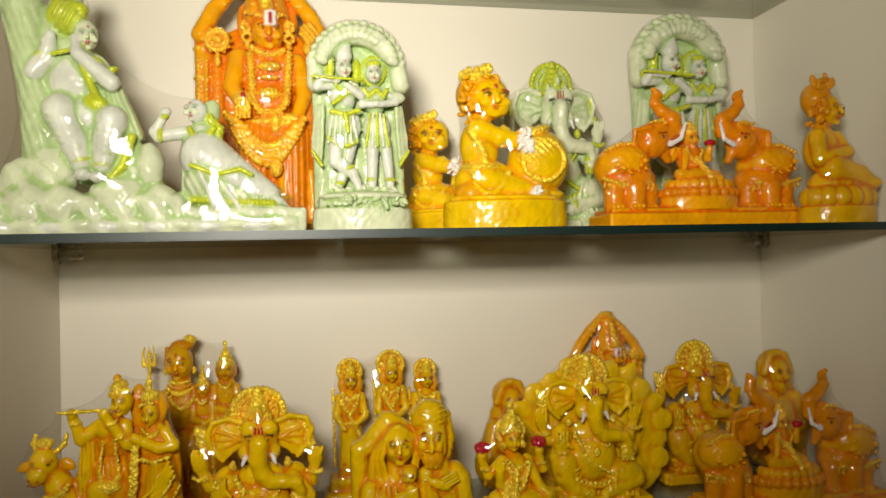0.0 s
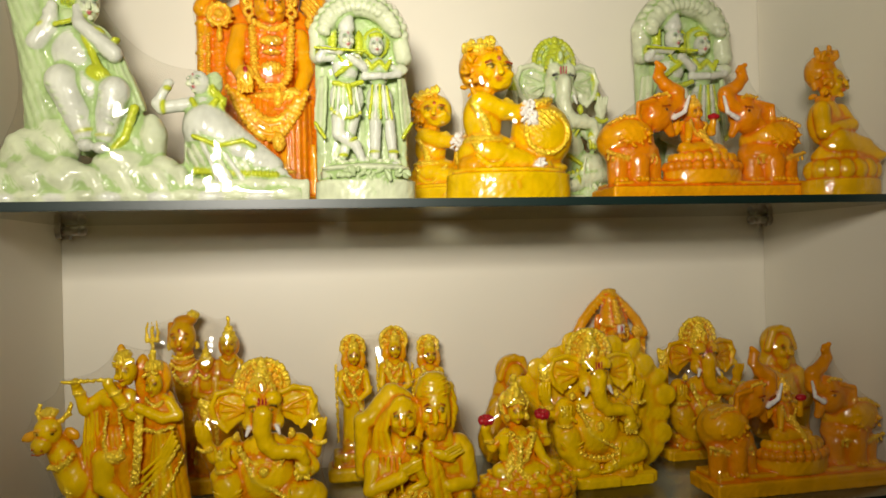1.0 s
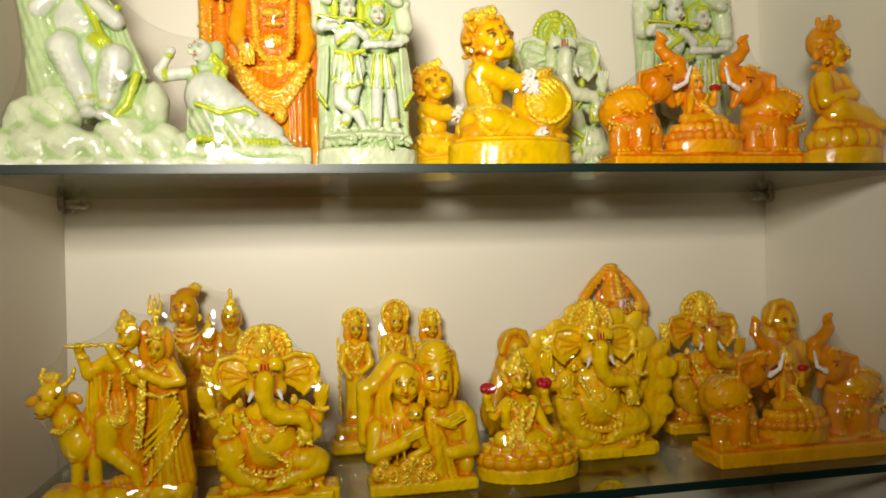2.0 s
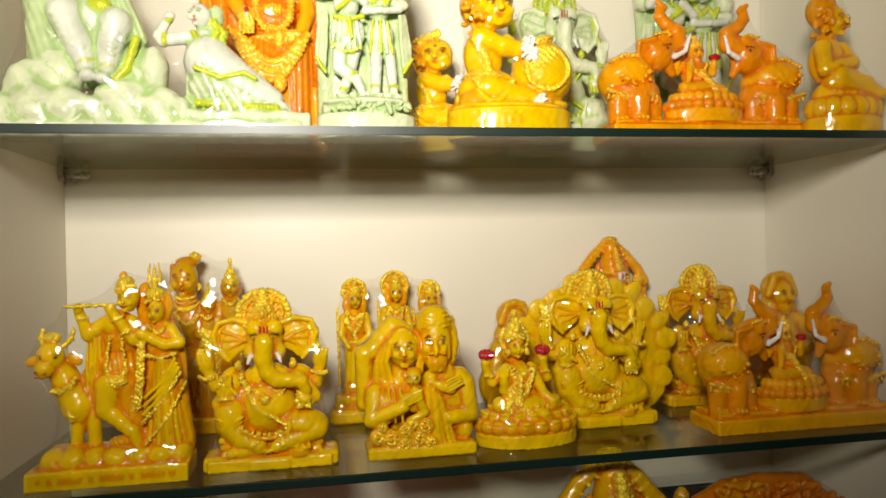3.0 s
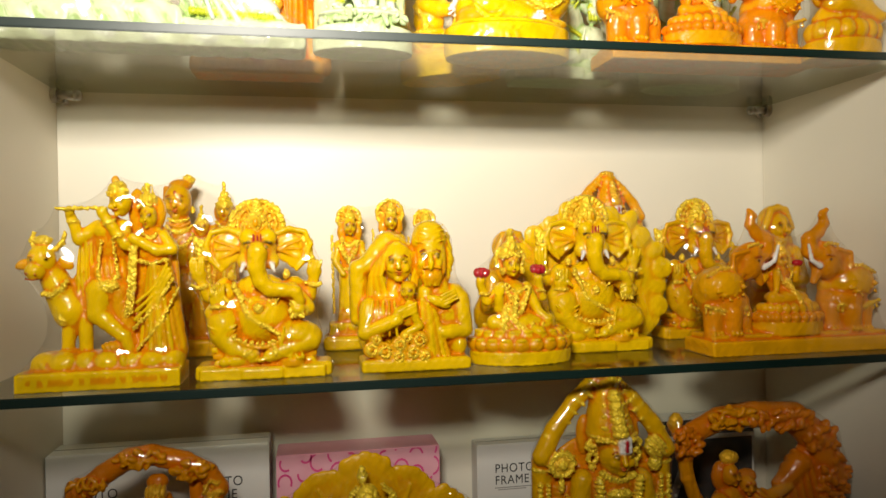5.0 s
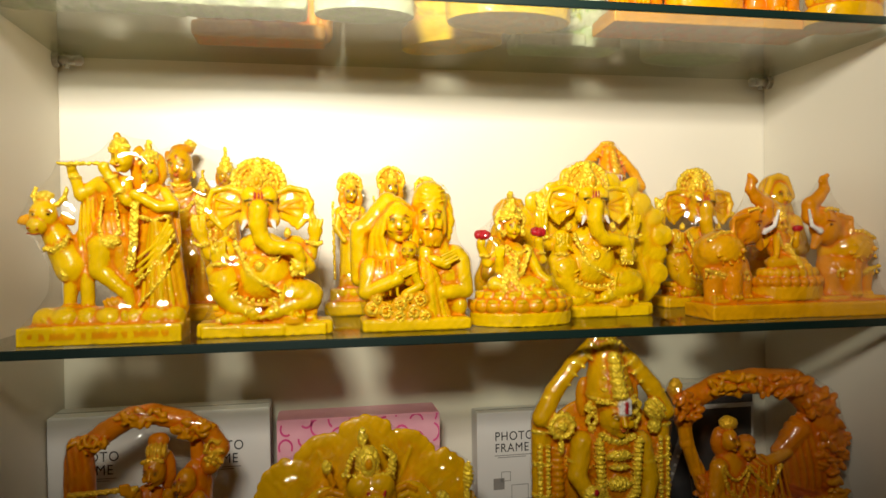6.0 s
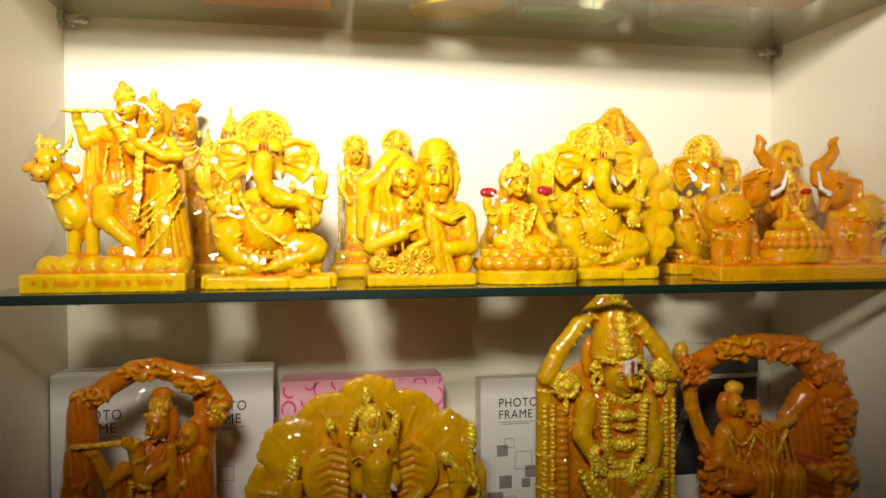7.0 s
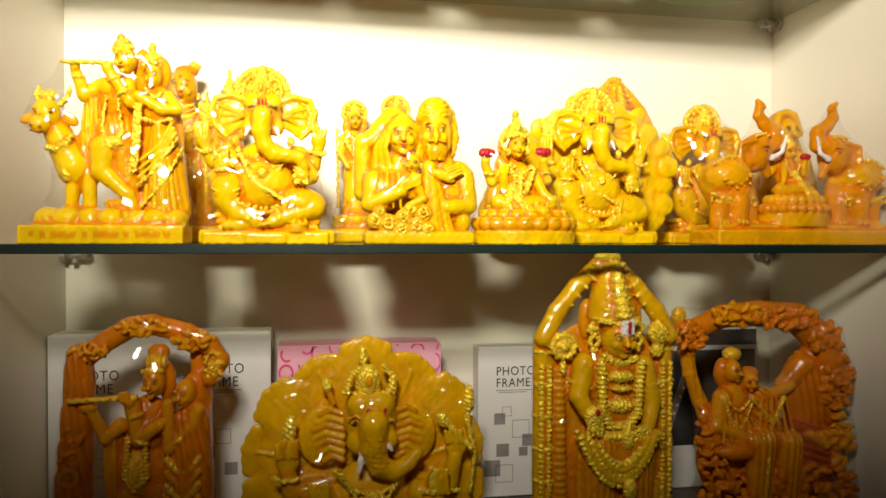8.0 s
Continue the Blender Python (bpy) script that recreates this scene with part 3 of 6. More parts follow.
def picture_box(x, y, w, h, deep):
    """Box with a black and white photograph of a brass instrument on its face."""
    box = tagged(new("picture_box"), "photo frame box with a black and white instrument picture", "box", "boxes on the shelf")
    box.matrix_world = pose(x, y, LOWER)
    part("carton", slab(0, w, 0, deep, 0, h, 0.0012), CARD, box)
    part("printed_photo", slab(0.004, w - 0.004, -0.0003, 0.0001, 0.055, h - 0.028), DARK_INK, box)
    part("dark_band", slab(0.002, w - 0.002, -0.0003, 0.0001, h - 0.022, h - 0.002), DARK_INK, box)
    bm = bmesh.new()
    rod(bm, (0.018, 0.0, 0.062), (0.052, 0.0, h - 0.05), 0.0055, 10)
    rod(bm, (0.010, 0.0, 0.066), (0.014, 0.0, 0.115), 0.008, 10)
    for v in bm.verts:
        v.co.y = -0.0006 + 0.03 * (v.co.y + 0.0) if v.co.y < 0 else -0.0004
    part("printed_instrument", bm, GREY_INK, box)
    for i in range(7):
        bm = bmesh.new()
        bmesh.ops.create_circle(bm, cap_ends=True, segments=10, radius=0.0022, matrix=pose(0.024 + 0.0042 * i, -0.0011, 0.075 + 0.0108 * i, 90))
        part("printed_key", bm, CARD, box)


picture_box(0.252, -0.045, 0.150, 0.205, 0.035)


# ---- figurines ----
def elephant_seated(S, base=True):
    """Seated elephant-headed figure with a broad crown, four arms and a curled trunk."""
    if base:
        S.box(360, 578, 684, 706, -45, 42, 4, k=1.5)
        S.box(352, 398, 680, 706, -30, 36, 7)
        S.box(540, 590, 680, 706, -30, 36, 7)
        S.box(430, 505, 684, 706, -30, 46, 7)
        for i in range(3):
            S.box(378 + 3 * i, 566 - 3 * i, 650 + 11 * i, 660 + 11 * i, -40, 24 + 3 * i, 3, c="o" if i % 2 else "y", k=1.5)
    # back, belly and chest
    S.b(464, 590, 60, 58, -22, 24, c="o")
    S.b(464, 600, 52, 46, 8, 34)
    S.b(464, 556, 46, 32, 2, 24)
    S.b(404, 552, 22, 22, -2)
    S.b(522, 552, 22, 22, -2)
    # head, cheeks and trunk
    S.b(462, 482, 32, 34, 14, 26)
    S.b(447, 462, 17, 16, 28, 14, k=5)
    S.b(478, 462, 17, 16, 28, 14, k=5)
    S.b(440, 502, 15, 16, 22, 14, k=5)
    S.b(484, 502, 15, 16, 22, 14, k=5)
    S.l([(462, 486), (460, 512), (466, 536), (482, 551), (506, 553), (526, 556), (533, 572), (525, 584)], 17, 8, 40, 36, k=2.5)
    # ears with ribs and a folded rim
    for s in (-1, 1):
        m = (lambda v: v) if s == -1 else (lambda v: 924 - v)
        S.b(m(406), 478, 33, 30, 0, 8, 15 * -s, k=3)
        S.b(m(396), 500, 18, 18, 2, 7, k=4)
        S.l([(m(436), 456), (m(408), 446), (m(380), 452), (m(370), 474), (m(378), 500), (m(396), 518)], 5, 4, 6, k=3)
        for ax, ar in ((386, 466), (388, 482), (394, 498)):
            S.l([(m(430), 482), (m(ax), ar)], 3, 2.2, 10, 8, c="o", k=3)
        S.b(m(412), 480, 16, 14, -2, 7, cut=True)
        S.b(m(446), 478, 8, 5, 40, 4, cut=True)
        S.b(m(447), 478, 5.5, 3.0, 37, 3, c="y", k=1)
        S.b(m(447), 478, 3.0, 3.0, 39, 2.6, c="e", k=0.7)
        S.l([(m(438), 472), (m(447), 469), (m(455), 473)], 1.8, 1.8, 40, c="e", k=1)
        S.l([(m(438), 508), (m(433), 520)], 4.5, 2.6, 38, 40, c="w", k=1)
        S.b(m(414), 526, 7, 9, 14, 7, c="g", k=1.5)
    for w in (-6, 0, 6):
        S.l([(462 + w, 456), (462 + w, 470)], 1.5, 1.5, 43, c="r", k=0.8)
    # crown on its broad halo
    S.b(459, 438, 46, 42, -8, 8, c="g", k=2)
    for i in range(19):
        a = math.radians(-15 + 210 * i / 18)
        S.b(459 + 45 * math.cos(a), 438 - 41 * math.sin(a), 6.5, 5.5, -3, 6, c="g", k=1)
        S.b(459 + 34 * math.cos(a), 438 - 31 * math.sin(a), 4, 4, 1, 5, c="g" if i % 2 else "o", k=1)
    for i in range(5):
        S.drum(459, 408 + 10 * i, 420 + 10 * i, 12 + 4.2 * i, 10 + 4.2 * i, 5, c="g", k=1.2)
    S.b(459, 402, 8, 10, 4, 8, c="g", k=1.5)
    for dx, dr, s in ((0, 436, 1.2), (-19, 446, 0.9), (19, 446, 0.9)):
        S.b(459 + dx, dr, 8 * s, 13 * s, 30 - abs(dx) * 0.3, 6, c="g", k=1.2)
        S.b(459 + dx, dr, 4 * s, 7 * s, 36 - abs(dx) * 0.3, 4, c="o", k=1)
    S.swag(428, 496, 456, 5, 4.2, 30, "g", bead=True)
    # back arms with their emblems
    S.l([(404, 548), (374, 562), (360, 534)], 15, 10, -6, 6)
    S.b(358, 524, 14, 14, 8, 10)
    for i in range(4):
        S.l([(347 + 6 * i, 520), (345 + 7 * i, 504), (348 + 6 * i, 496)], 3.8, 3, 14, k=1.2)
    S.b(364, 484, 14, 22, 0, 8, 10, c="g", k=1.5)
    S.b(356, 470, 8, 12, 0, 6, 25, c="g", k=1.5)
    S.b(374, 470, 8, 12, 0, 6, -25, c="g", k=1.5)
    S.swag(346, 374, 542, 6, 3.6, 16, "g", bead=True)
    S.l([(520, 548), (550, 566), (560, 534)], 15, 10, -6, 6)
    S.b(560, 522, 14, 15, 8, 10)
    for i in range(4):
        S.l([(551 + 6 * i, 516), (552 + 7 * i, 504)], 3.8, 3, 14, k=1.2)
    S.b(549, 484, 10, 24, 0, 8, -6, "g", 1.5)
    S.b(544, 466, 9, 9, 2, 7, c="g", k=1.5)
    S.b(552, 500, 10, 8, 4, 7, c="g", k=1.5)
    S.swag(545, 574, 542, 6, 3.6, 16, "g", bead=True)
    # front arms, open palm and a bowl of sweets
    S.l([(406, 556), (382, 592), (392, 578)], 16, 12, 10, 26)
    S.b(392, 566, 15, 17, 30, 9)
    for i in range(4):
        S.l([(382 + 6.5 * i, 558), (380 + 7.5 * i, 540)], 3.8, 3, 36, k=1.2, c="g" if i == 1 else "y")
    S.l([(404, 564), (412, 572)], 4, 3.4, 36, k=1.5)
    S.b(392, 580, 15, 4, 30, 13, c="g", k=1.2)
    S.l([(518, 556), (546, 586), (530, 592)], 16, 12, 10, 30)
    S.b(530, 586, 15, 10, 36, 12, c="y", k=2)
    for i in range(4):
        S.l([(517 + 7 * i, 588), (519 + 7 * i, 600)], 3.6, 3, 42, c="g", k=1.2)
    S.scatter(528, 574, 12, 5, 9, 4.5, 32, "g", 61, 4)
    S.b(545, 588, 6, 12, 26, 12, 20, c="g", k=1.2)
    for ax, ar in ((394, 566), (532, 564)):
        S.b(ax, ar, 17, 4, 8, 17, 20 if ax < 460 else -20, c="g", k=1.2)
    # necklaces, sash and navel
    S.swag(426, 500, 552, 24, 3.4, 30, "g", bead=True)
    S.swag(418, 508, 548, 44, 3.2, 32, "g", bead=True)
    S.b(462, 582, 8, 9, 42, 5, c="g", k=1.5)
    S.b(466, 616, 4, 4, 43, 4, cut=True)
    S.l([(420, 540), (444, 598), (496, 628)], 4, 4, 30, 42, c="g", k=1.5)
    S.swag(420, 508, 632, 12, 4.4, 40, "g", bead=True)
    S.swag(424, 504, 638, 13, 3.4, 40, "o")
    # one knee raised, one leg folded, draped
    S.b(400, 612, 29, 33, 18, 28, 10)
    S.l([(398, 628), (420, 652), (450, 664)], 22, 13, 22, 32)
    S.b(528, 632, 46, 26, 18, 28, -8)
    S.l([(552, 642), (508, 656), (480, 666)], 19, 11, 26, 38)
    for i in range(4):
        S.swag(376 + 5 * i, 424 - i, 610 + 9 * i, 10, 2, 42 - 2 * i, "o" if i % 2 else "y")
        S.l([(506 + 12 * i, 616), (500 + 13 * i, 648)], 2, 2, 44 - 3 * i, c="o" if i % 2 else "y", k=3)
    S.b(442, 660, 12, 5, 34, 13, 25, c="g", k=1.2)
    S.b(490, 658, 5, 12, 38, 12, 10, c="g", k=1.2)
    for i in range(5):
        S.b(462 + 5 * i, 672 - i, 3.4, 4, 44, 6, k=1.2)
        S.b(448 + 5 * i, 673, 3.4, 4, 36, 6, k=1.2)
    # mouse and offerings on the step
    S.b(422, 672, 20, 11, 34, 10, c="y", k=3)
    S.b(402, 674, 10, 8, 38, 8, c="y", k=3)
    S.b(408, 664, 5, 5, 36, 3, c="o", k=1.5)
    S.l([(440, 676), (456, 684)], 3, 2, 34, c="o", k=2)
    S.drum(520, 672, 686, 22, 16, 30, c="o", k=2)
    S.scatter(520, 668, 18, 6, 14, 5.5, 28, "y", 62, 8)


def shell_back(S, x, row, rx, rz, lobes=17, c="y"):
    """Thin fan behind a figure with a ragged, scalloped rim and shallow ribs."""
    S.b(x, row, rx, rz, -34, 11, c=c)
    S.b(x, row + rz * 0.5, rx * 0.92, rz * 0.5, -32, 13, c=c)
    for i in range(lobes):
        a = math.radians(-40 + 260 * i / (lobes - 1))
        f = 0.92 + 0.05 * math.sin(2.3 * i)
        S.b(x + rx * f * math.cos(a), row - rz * f * math.sin(a), 24, 17 + 5 * (i % 2), -32 + 3 * (i % 2), 7, math.degrees(a), c, 4)


def shell_elephant(S):
    """Elephant-headed figure turned a little aside on a broad shell of ragged petals."""
    S.box(470, 820, 930, 958, -40, 44, 8, k=2)
    # broad petals of the shell, each with a wavy rim
    S.b(648, 830, 184, 194, -36, 12)
    for i in range(11):
        a = math.radians(-40 + 260 * i / 10)
        ca, sa = math.cos(a), math.sin(a)
        f = 1.0 + 0.035 * math.sin(2.7 * i + 0.6)
        S.b(648 + 152 * f * ca, 830 - 164 * f * sa, 64, 58, -34 + 5 * (i % 2), 8, math.degrees(a), "y", 3)
        for j in (-2, -1, 0, 1, 2):
            b = a + 0.078 * j
            S.b(648 + (204 - 3 * abs(j)) * f * math.cos(b), 830 - (215 - 4 * abs(j)) * f * math.sin(b), 16, 14, -34 + 5 * (i % 2), 5.5, math.degrees(b) + 10 * j, "y", 3)
        S.l([(648 + 100 * ca, 830 - 100 * sa), (648 + 190 * f * ca, 830 - 200 * f * sa)], 2.5, 1.6, -25, -25, c="y", k=6)
    # body
    S.b(652, 870, 66, 70, -4, 34)
    S.b(650, 900, 70, 50, 10, 40)
    S.b(560, 868, 34, 34, -6, 26, c="o")
    S.b(744, 868, 34, 34, -6, 26, c="o")
    # ears, ribbed
    for s, ox, n in ((-1, 610, 7), (1, 690, 8)):
        S.b(ox + 34 * s, 760, 44, 52, -8, 12, 10 * s, k=4)
        for i in range(n):
            r = 716 + 13 * i
            w = 56 - abs(i - 2.5) * 6
            S.l([(ox + 4 * s, r + 4), (ox + w * 0.6 * s, r - 3), (ox + w * s, r + 7)], 6, 4.5, 6, 0, c="y" if i % 2 else "o", k=2)
    # head and trunk
    S.b(652, 726, 44, 50, 14, 32)
    S.b(636, 700, 24, 22, 32, 16, k=6)
    S.b(668, 700, 24, 22, 32, 16, k=6)
    S.b(632, 762, 20, 22, 28, 18, k=6)
    S.b(682, 760, 16, 18, 28, 16, k=6)
    S.l([(656, 730), (654, 768), (664, 800), (690, 812), (714, 800), (730, 784)], 24, 10, 46, 34, k=3)
    for i in range(6):
        S.swag(640 + 2 * i, 674 + 2 * i, 748 + 9 * i, 5, 0.9, 66 - i, "o", n=5)
    S.b(624, 726, 9, 6, 46, 5, cut=True)
    S.b(624, 727, 7, 4, 42, 4, c="y", k=1)
    S.b(625, 727, 4, 4, 45, 3, c="e", k=0.7)
    S.l([(612, 720), (624, 715), (634, 720)], 2, 2, 46, c="o", k=1)
    S.b(686, 726, 6, 4, 40, 4, c="y", k=1)
    S.b(686, 727, 3.5, 3.5, 42, 3, c="e", k=0.7)
    S.l([(646, 706), (650, 716), (662, 718), (672, 714), (674, 704)], 2.2, 2.2, 50, c="r", k=0.8)
    S.b(662, 728, 3.5, 7, 62, 4, c="r", k=0.8)
    S.l([(640, 774), (634, 792), (632, 806)], 7, 4.5, 44, 46, c="w", k=1)
    S.l([(680, 768), (686, 774)], 5, 3, 44, c="w", k=1)
    # crown
    S.b(648, 664, 21, 30, 18, 18, c="g", k=2)
    S.b(648, 664, 12, 20, 36, 7, c="g", k=1.2)
    S.b(648, 660, 6, 10, 42, 4, c="o", k=1)
    S.b(640, 624, 9, 14, 10, 9, c="g", k=1.5)
    S.b(640, 612, 6, 7, 10, 6, c="g", k=1.2)
    S.swag(606, 692, 678, 4, 4.4, 34, "g", bead=True)
    S.l([(612, 682), (622, 650), (634, 640)], 5, 4, 14, c="g", k=2, folds=(7, 1.0, 60))
    S.l([(686, 690), (692, 660), (676, 640)], 9, 5, 14, c="g", k=2, folds=(7, 1.0, 60))
    S.b(580, 672, 9, 12, 2, 8, c="g", k=1.5)
    S.l([(582, 682), (590, 702)], 5, 6, 0, c="o", k=2)
    # raised rear arms and emblems
    S.l([(566, 850), (522, 850), (514, 812)], 20, 13, -6, 8, c="o")
    S.b(514, 796, 20, 20, 8, 11)
    for i in range(4):
        S.l([(500 + 9 * i, 786), (498 + 10 * i, 768), (506 + 8 * i, 760)], 5.5, 4, 16, k=1.5, c="o" if i % 2 else "y")
    S.b(518, 744, 11, 24, 4, 8, -8, "g", 1.5, (8, 1.2, 60))
    S.swag(494, 536, 818, 8, 4, 22, "g", bead=True)
    S.l([(742, 850), (790, 850), (800, 800)], 20, 13, -6, 8, c="y")
    S.b(802, 784, 20, 18, 8, 11)
    for i in range(4):
        S.l([(786 + 8 * i, 774), (782 + 9 * i, 756)], 5, 4, 16, k=1.5)
    S.l([(772, 728), (826, 786)], 5, 6, 14, c="g", k=1.5, folds=(8, 1.0, 45))
    S.b(778, 736, 11, 14, 12, 8, 40, "g", 1.5)
    S.l([(826, 690), (824, 740), (838, 800), (830, 870)], 6, 4, -4, c="g", k=2)
    S.b(826, 704, 9, 24, 0, 7, c="g", k=1.5, folds=(7, 1.2, 70))
    # front arms
    S.l([(572, 858), (556, 908), (566, 876)], 22, 14, 14, 34)
    S.b(568, 862, 18, 20, 36, 11)
    for i in range(4):
        S.l([(556 + 8 * i, 852), (552 + 9 * i, 826)], 5, 4, 42, k=1.5, c="y")
    S.l([(738, 858), (760, 900), (764, 862)], 22, 14, 14, 34)
    S.b(766, 838, 20, 26, 34, 14, c="o", k=3)
    for i in range(4):
        S.l([(756 + 8 * i, 850), (752 + 8 * i, 824), (758 + 7 * i, 812)], 5.5, 4, 46, k=1.5, c="g" if i == 0 else "y")
    S.l([(738, 850), (800, 850)], 4, 4, 40, c="g", k=1.5)
    # necklaces, belly band
    S.swag(592, 716, 808, 42, 4.4, 36, "g", bead=True)
    S.swag(604, 704, 812, 58, 4, 40, "g", bead=True)
    S.b(664, 868, 22, 22, 44, 7, c="g", k=1.5)
    S.ring(664, 868, 17, 3.5, 50, "g", 1)
    S.b(664, 868, 8, 8, 52, 4, c="o", k=1)
    # folded legs
    S.b(560, 908, 52, 28, 26, 34, 12)
    S.b(752, 908, 52, 28, 26, 34, -12)
    S.l([(540, 914), (620, 930), (680, 932)], 20, 13, 34, 46)
    S.l([(770, 914), (700, 932)], 20, 15, 32, 42)


def arch_head(S):
    """Tall domed crown and painted face of the standing figure."""
    S.l([(1076, 476), (1080, 548)], 23, 42, -4, -2, k=3)
    S.b(1080, 464, 15, 12, 0, 14, c="g", k=2)
    S.l([(1078, 484), (1083, 546)], 9, 13, 26, 40, c="g", k=2, folds=(12, 1.0, 90))
    for i in range(4):
        w = 22 + 5.5 * i
        S.swag(1079 - 0.62 * w, 1081 + 0.62 * w, 484 + 18 * i, 4, 2.2, 17 + 5 * i, "g")
    S.b(1082, 556, 42, 7, 8, 32, c="g", k=1.5)
    S.beads([(1046, 558), (1064, 562), (1084, 563), (1104, 562), (1118, 558)], 4, 7.5, 36)
    S.b(1084, 590, 28, 35, 18, 27)
    S.face(1086, 590, 28, 35, 18, 27, turn=0.05, mark=False)
    S.box(1080, 1101, 554, 582, 30, 47, 2, c="w", k=1)
    S.box(1088, 1093, 559, 579, 40, 49.5, 1, c="r", k=0.6)
    for x in (1046, 1122):
        S.ring(x, 574, 9, 4, 10, "g", 1.2)
        S.ring(x, 596, 8, 4, 10, "g", 1.2)
        S.b(x, 574, 5, 5, 14, 5, c="g", k=1)
        S.b(x, 610, 6, 8, 8, 6, c="g", k=1.2)


def arch_standing(S):
    """Tall standing figure before a garlanded frame with a wheel and a shell at the shoulders."""
    S.box(945, 1180, 946, 975, -34, 40, 6, k=2)
    S.box(960, 1168, 620, 960, -30, -8, 6, c="o")
    S.b(1072, 640, 100, 80, -22, 12, c="o")
    for s, ex in ((1, 0), (-1, 1)):
        m = (lambda v: v) if s == 1 else (lambda v: 2144 - v)
        S.l([(m(1066), 456), (m(1020), 500), (m(985), 545), (m(962), 590)], 13, 16, -8, 0, k=3)
        for i in range(7):
            S.l([(m(1052 - 13 * i) - 6 * s, 462 + 15 * i), (m(1052 - 13 * i) + 8 * s, 474 + 15 * i)], 3.2, 3.2, 6, c="g", k=1.5)
        S.l([(m(966), 600), (m(966), 950)], 17, 17, -14, k=3)
        S.beads([(m(958), 640), (m(958), 940)], 4.2, 9, 2)
        S.beads([(m(972), 640), (m(972), 940)], 3.6, 8, 4)
        S.l([(m(990), 650), (m(994), 940)], 10, 12, -6, c="o", folds=(12, 1.0, 90))
        for i in range(6):
            S.b(m(966), 615 + 56 * i, 19, 6, -10, 14, c="g", k=2)
    S.b(1072, 450, 24, 9, 0, 12, c="g")
    arch_head(S)
    S.b(1040, 560, 14, 36, -12, 10, c="o")
    S.b(1124, 560, 14, 36, -12, 10, c="o")
    # wheel, shell
    S.b(993, 603, 21, 21, 8, 8, c="g", k=2)
    S.ring(993, 603, 19, 4.5, 12, "g", 1.5)
    S.b(993, 603, 8, 8, 16, 6, c="g", k=1.5)
    for i in range(12):
        a = i * 0.5236
        S.b(993 + 23 * math.cos(a), 603 + 23 * math.sin(a), 4, 4, 8, 5, c="g", k=1)
    S.b(993, 640, 6, 14, 8, 6, c="g", k=2)
    S.b(1160, 584, 20, 22, 8, 12, 20, "g", 2, (9, 1.5, 40))
    S.b(1158, 614, 12, 14, 8, 9, c="g", k=2)
    # body and arms
    S.b(1084, 660, 56, 56, -2, 24)
    S.b(1084, 640, 44, 26, 10, 18)
    S.b(1084, 715, 40, 40, 4, 22, c="o")
    S.l([(1030, 634), (1018, 690), (1030, 716)], 18, 13, 4, 24)
    S.b(1038, 720, 17, 18, 32, 10, c="g", k=3)
    for i in range(4):
        S.l([(1028 + 7 * i, 732), (1027 + 7.5 * i, 752)], 3.8, 3.2, 36, c="g", k=1.5)
    S.b(1040, 712, 4, 6, 42, 2.5, c="r", k=0.6)
    S.l([(1136, 640), (1148, 704), (1136, 744)], 17, 12, 2, 22)
    S.b(1128, 752, 17, 9, 28, 9, -25, "g", 3)
    for i in range(3):
        S.l([(1122, 748 + 6 * i), (1106, 752 + 6 * i)], 3.4, 3, 32, c="g", k=1.5)
    for x, row in ((1022, 664), (1022, 676), (1144, 672), (1144, 684)):
        S.b(x, row, 19, 4, 6, 17, c="g", k=1.5)
    # jewels and drapery
    S.swag(1056, 1118, 618, 14, 6, 26, "g", bead=True)
    S.l([(1052, 632), (1056, 720), (1070, 742), (1100, 742), (1116, 720), (1122, 632)], 7, 7, 26, c="g", k=2, folds=(8, 1.3, 90))
    S.b(1086, 655, 22, 9, 30, 8, c="g", k=2)
    S.b(1086, 676, 18, 5, 28, 8, c="g", k=2)
    S.b(1086, 705, 20, 12, 28, 9, c="g", k=2, folds=(7, 1.2, 0))
    S.b(1090, 758, 46, 10, 16, 20, c="g", k=2)
    S.b(1096, 762, 9, 18, 34, 7, c="g", k=2)
    S.l([(1060, 780), (1050, 944)], 38, 32, -4, c="o", folds=(11, 1.4, 0))
    S.l([(1118, 780), (1122, 944)], 38, 32, -4, c="o", folds=(11, 1.4, 0))
    for i in range(5):
        S.swag(1008 + 9 * i, 1152 - 7 * i, 745 + 6 * i, 96 - 15 * i, 5.5, 36, "g" if i % 2 == 0 else "y", n=12, bead=i % 2 == 0)
    S.b(1088, 800, 46, 46, 6, 28, c="o", k=4)
    S.b(1096, 846, 12, 18, 42, 8, c="g", k=2)
    for x in (1062, 1112):
        S.l([(x, 860), (x, 930)], 16, 13, 14, 18)
        S.b(x, 900, 18, 5, 18, 16, c="g", k=2)
        S.b(x, 940, 20, 10, 30, 20, k=3)
    for i in range(5):
        S.l([(1130 + 7 * i, 850), (1134 + 7 * i, 942)], 5, 5, 8, c="y", k=1.5)


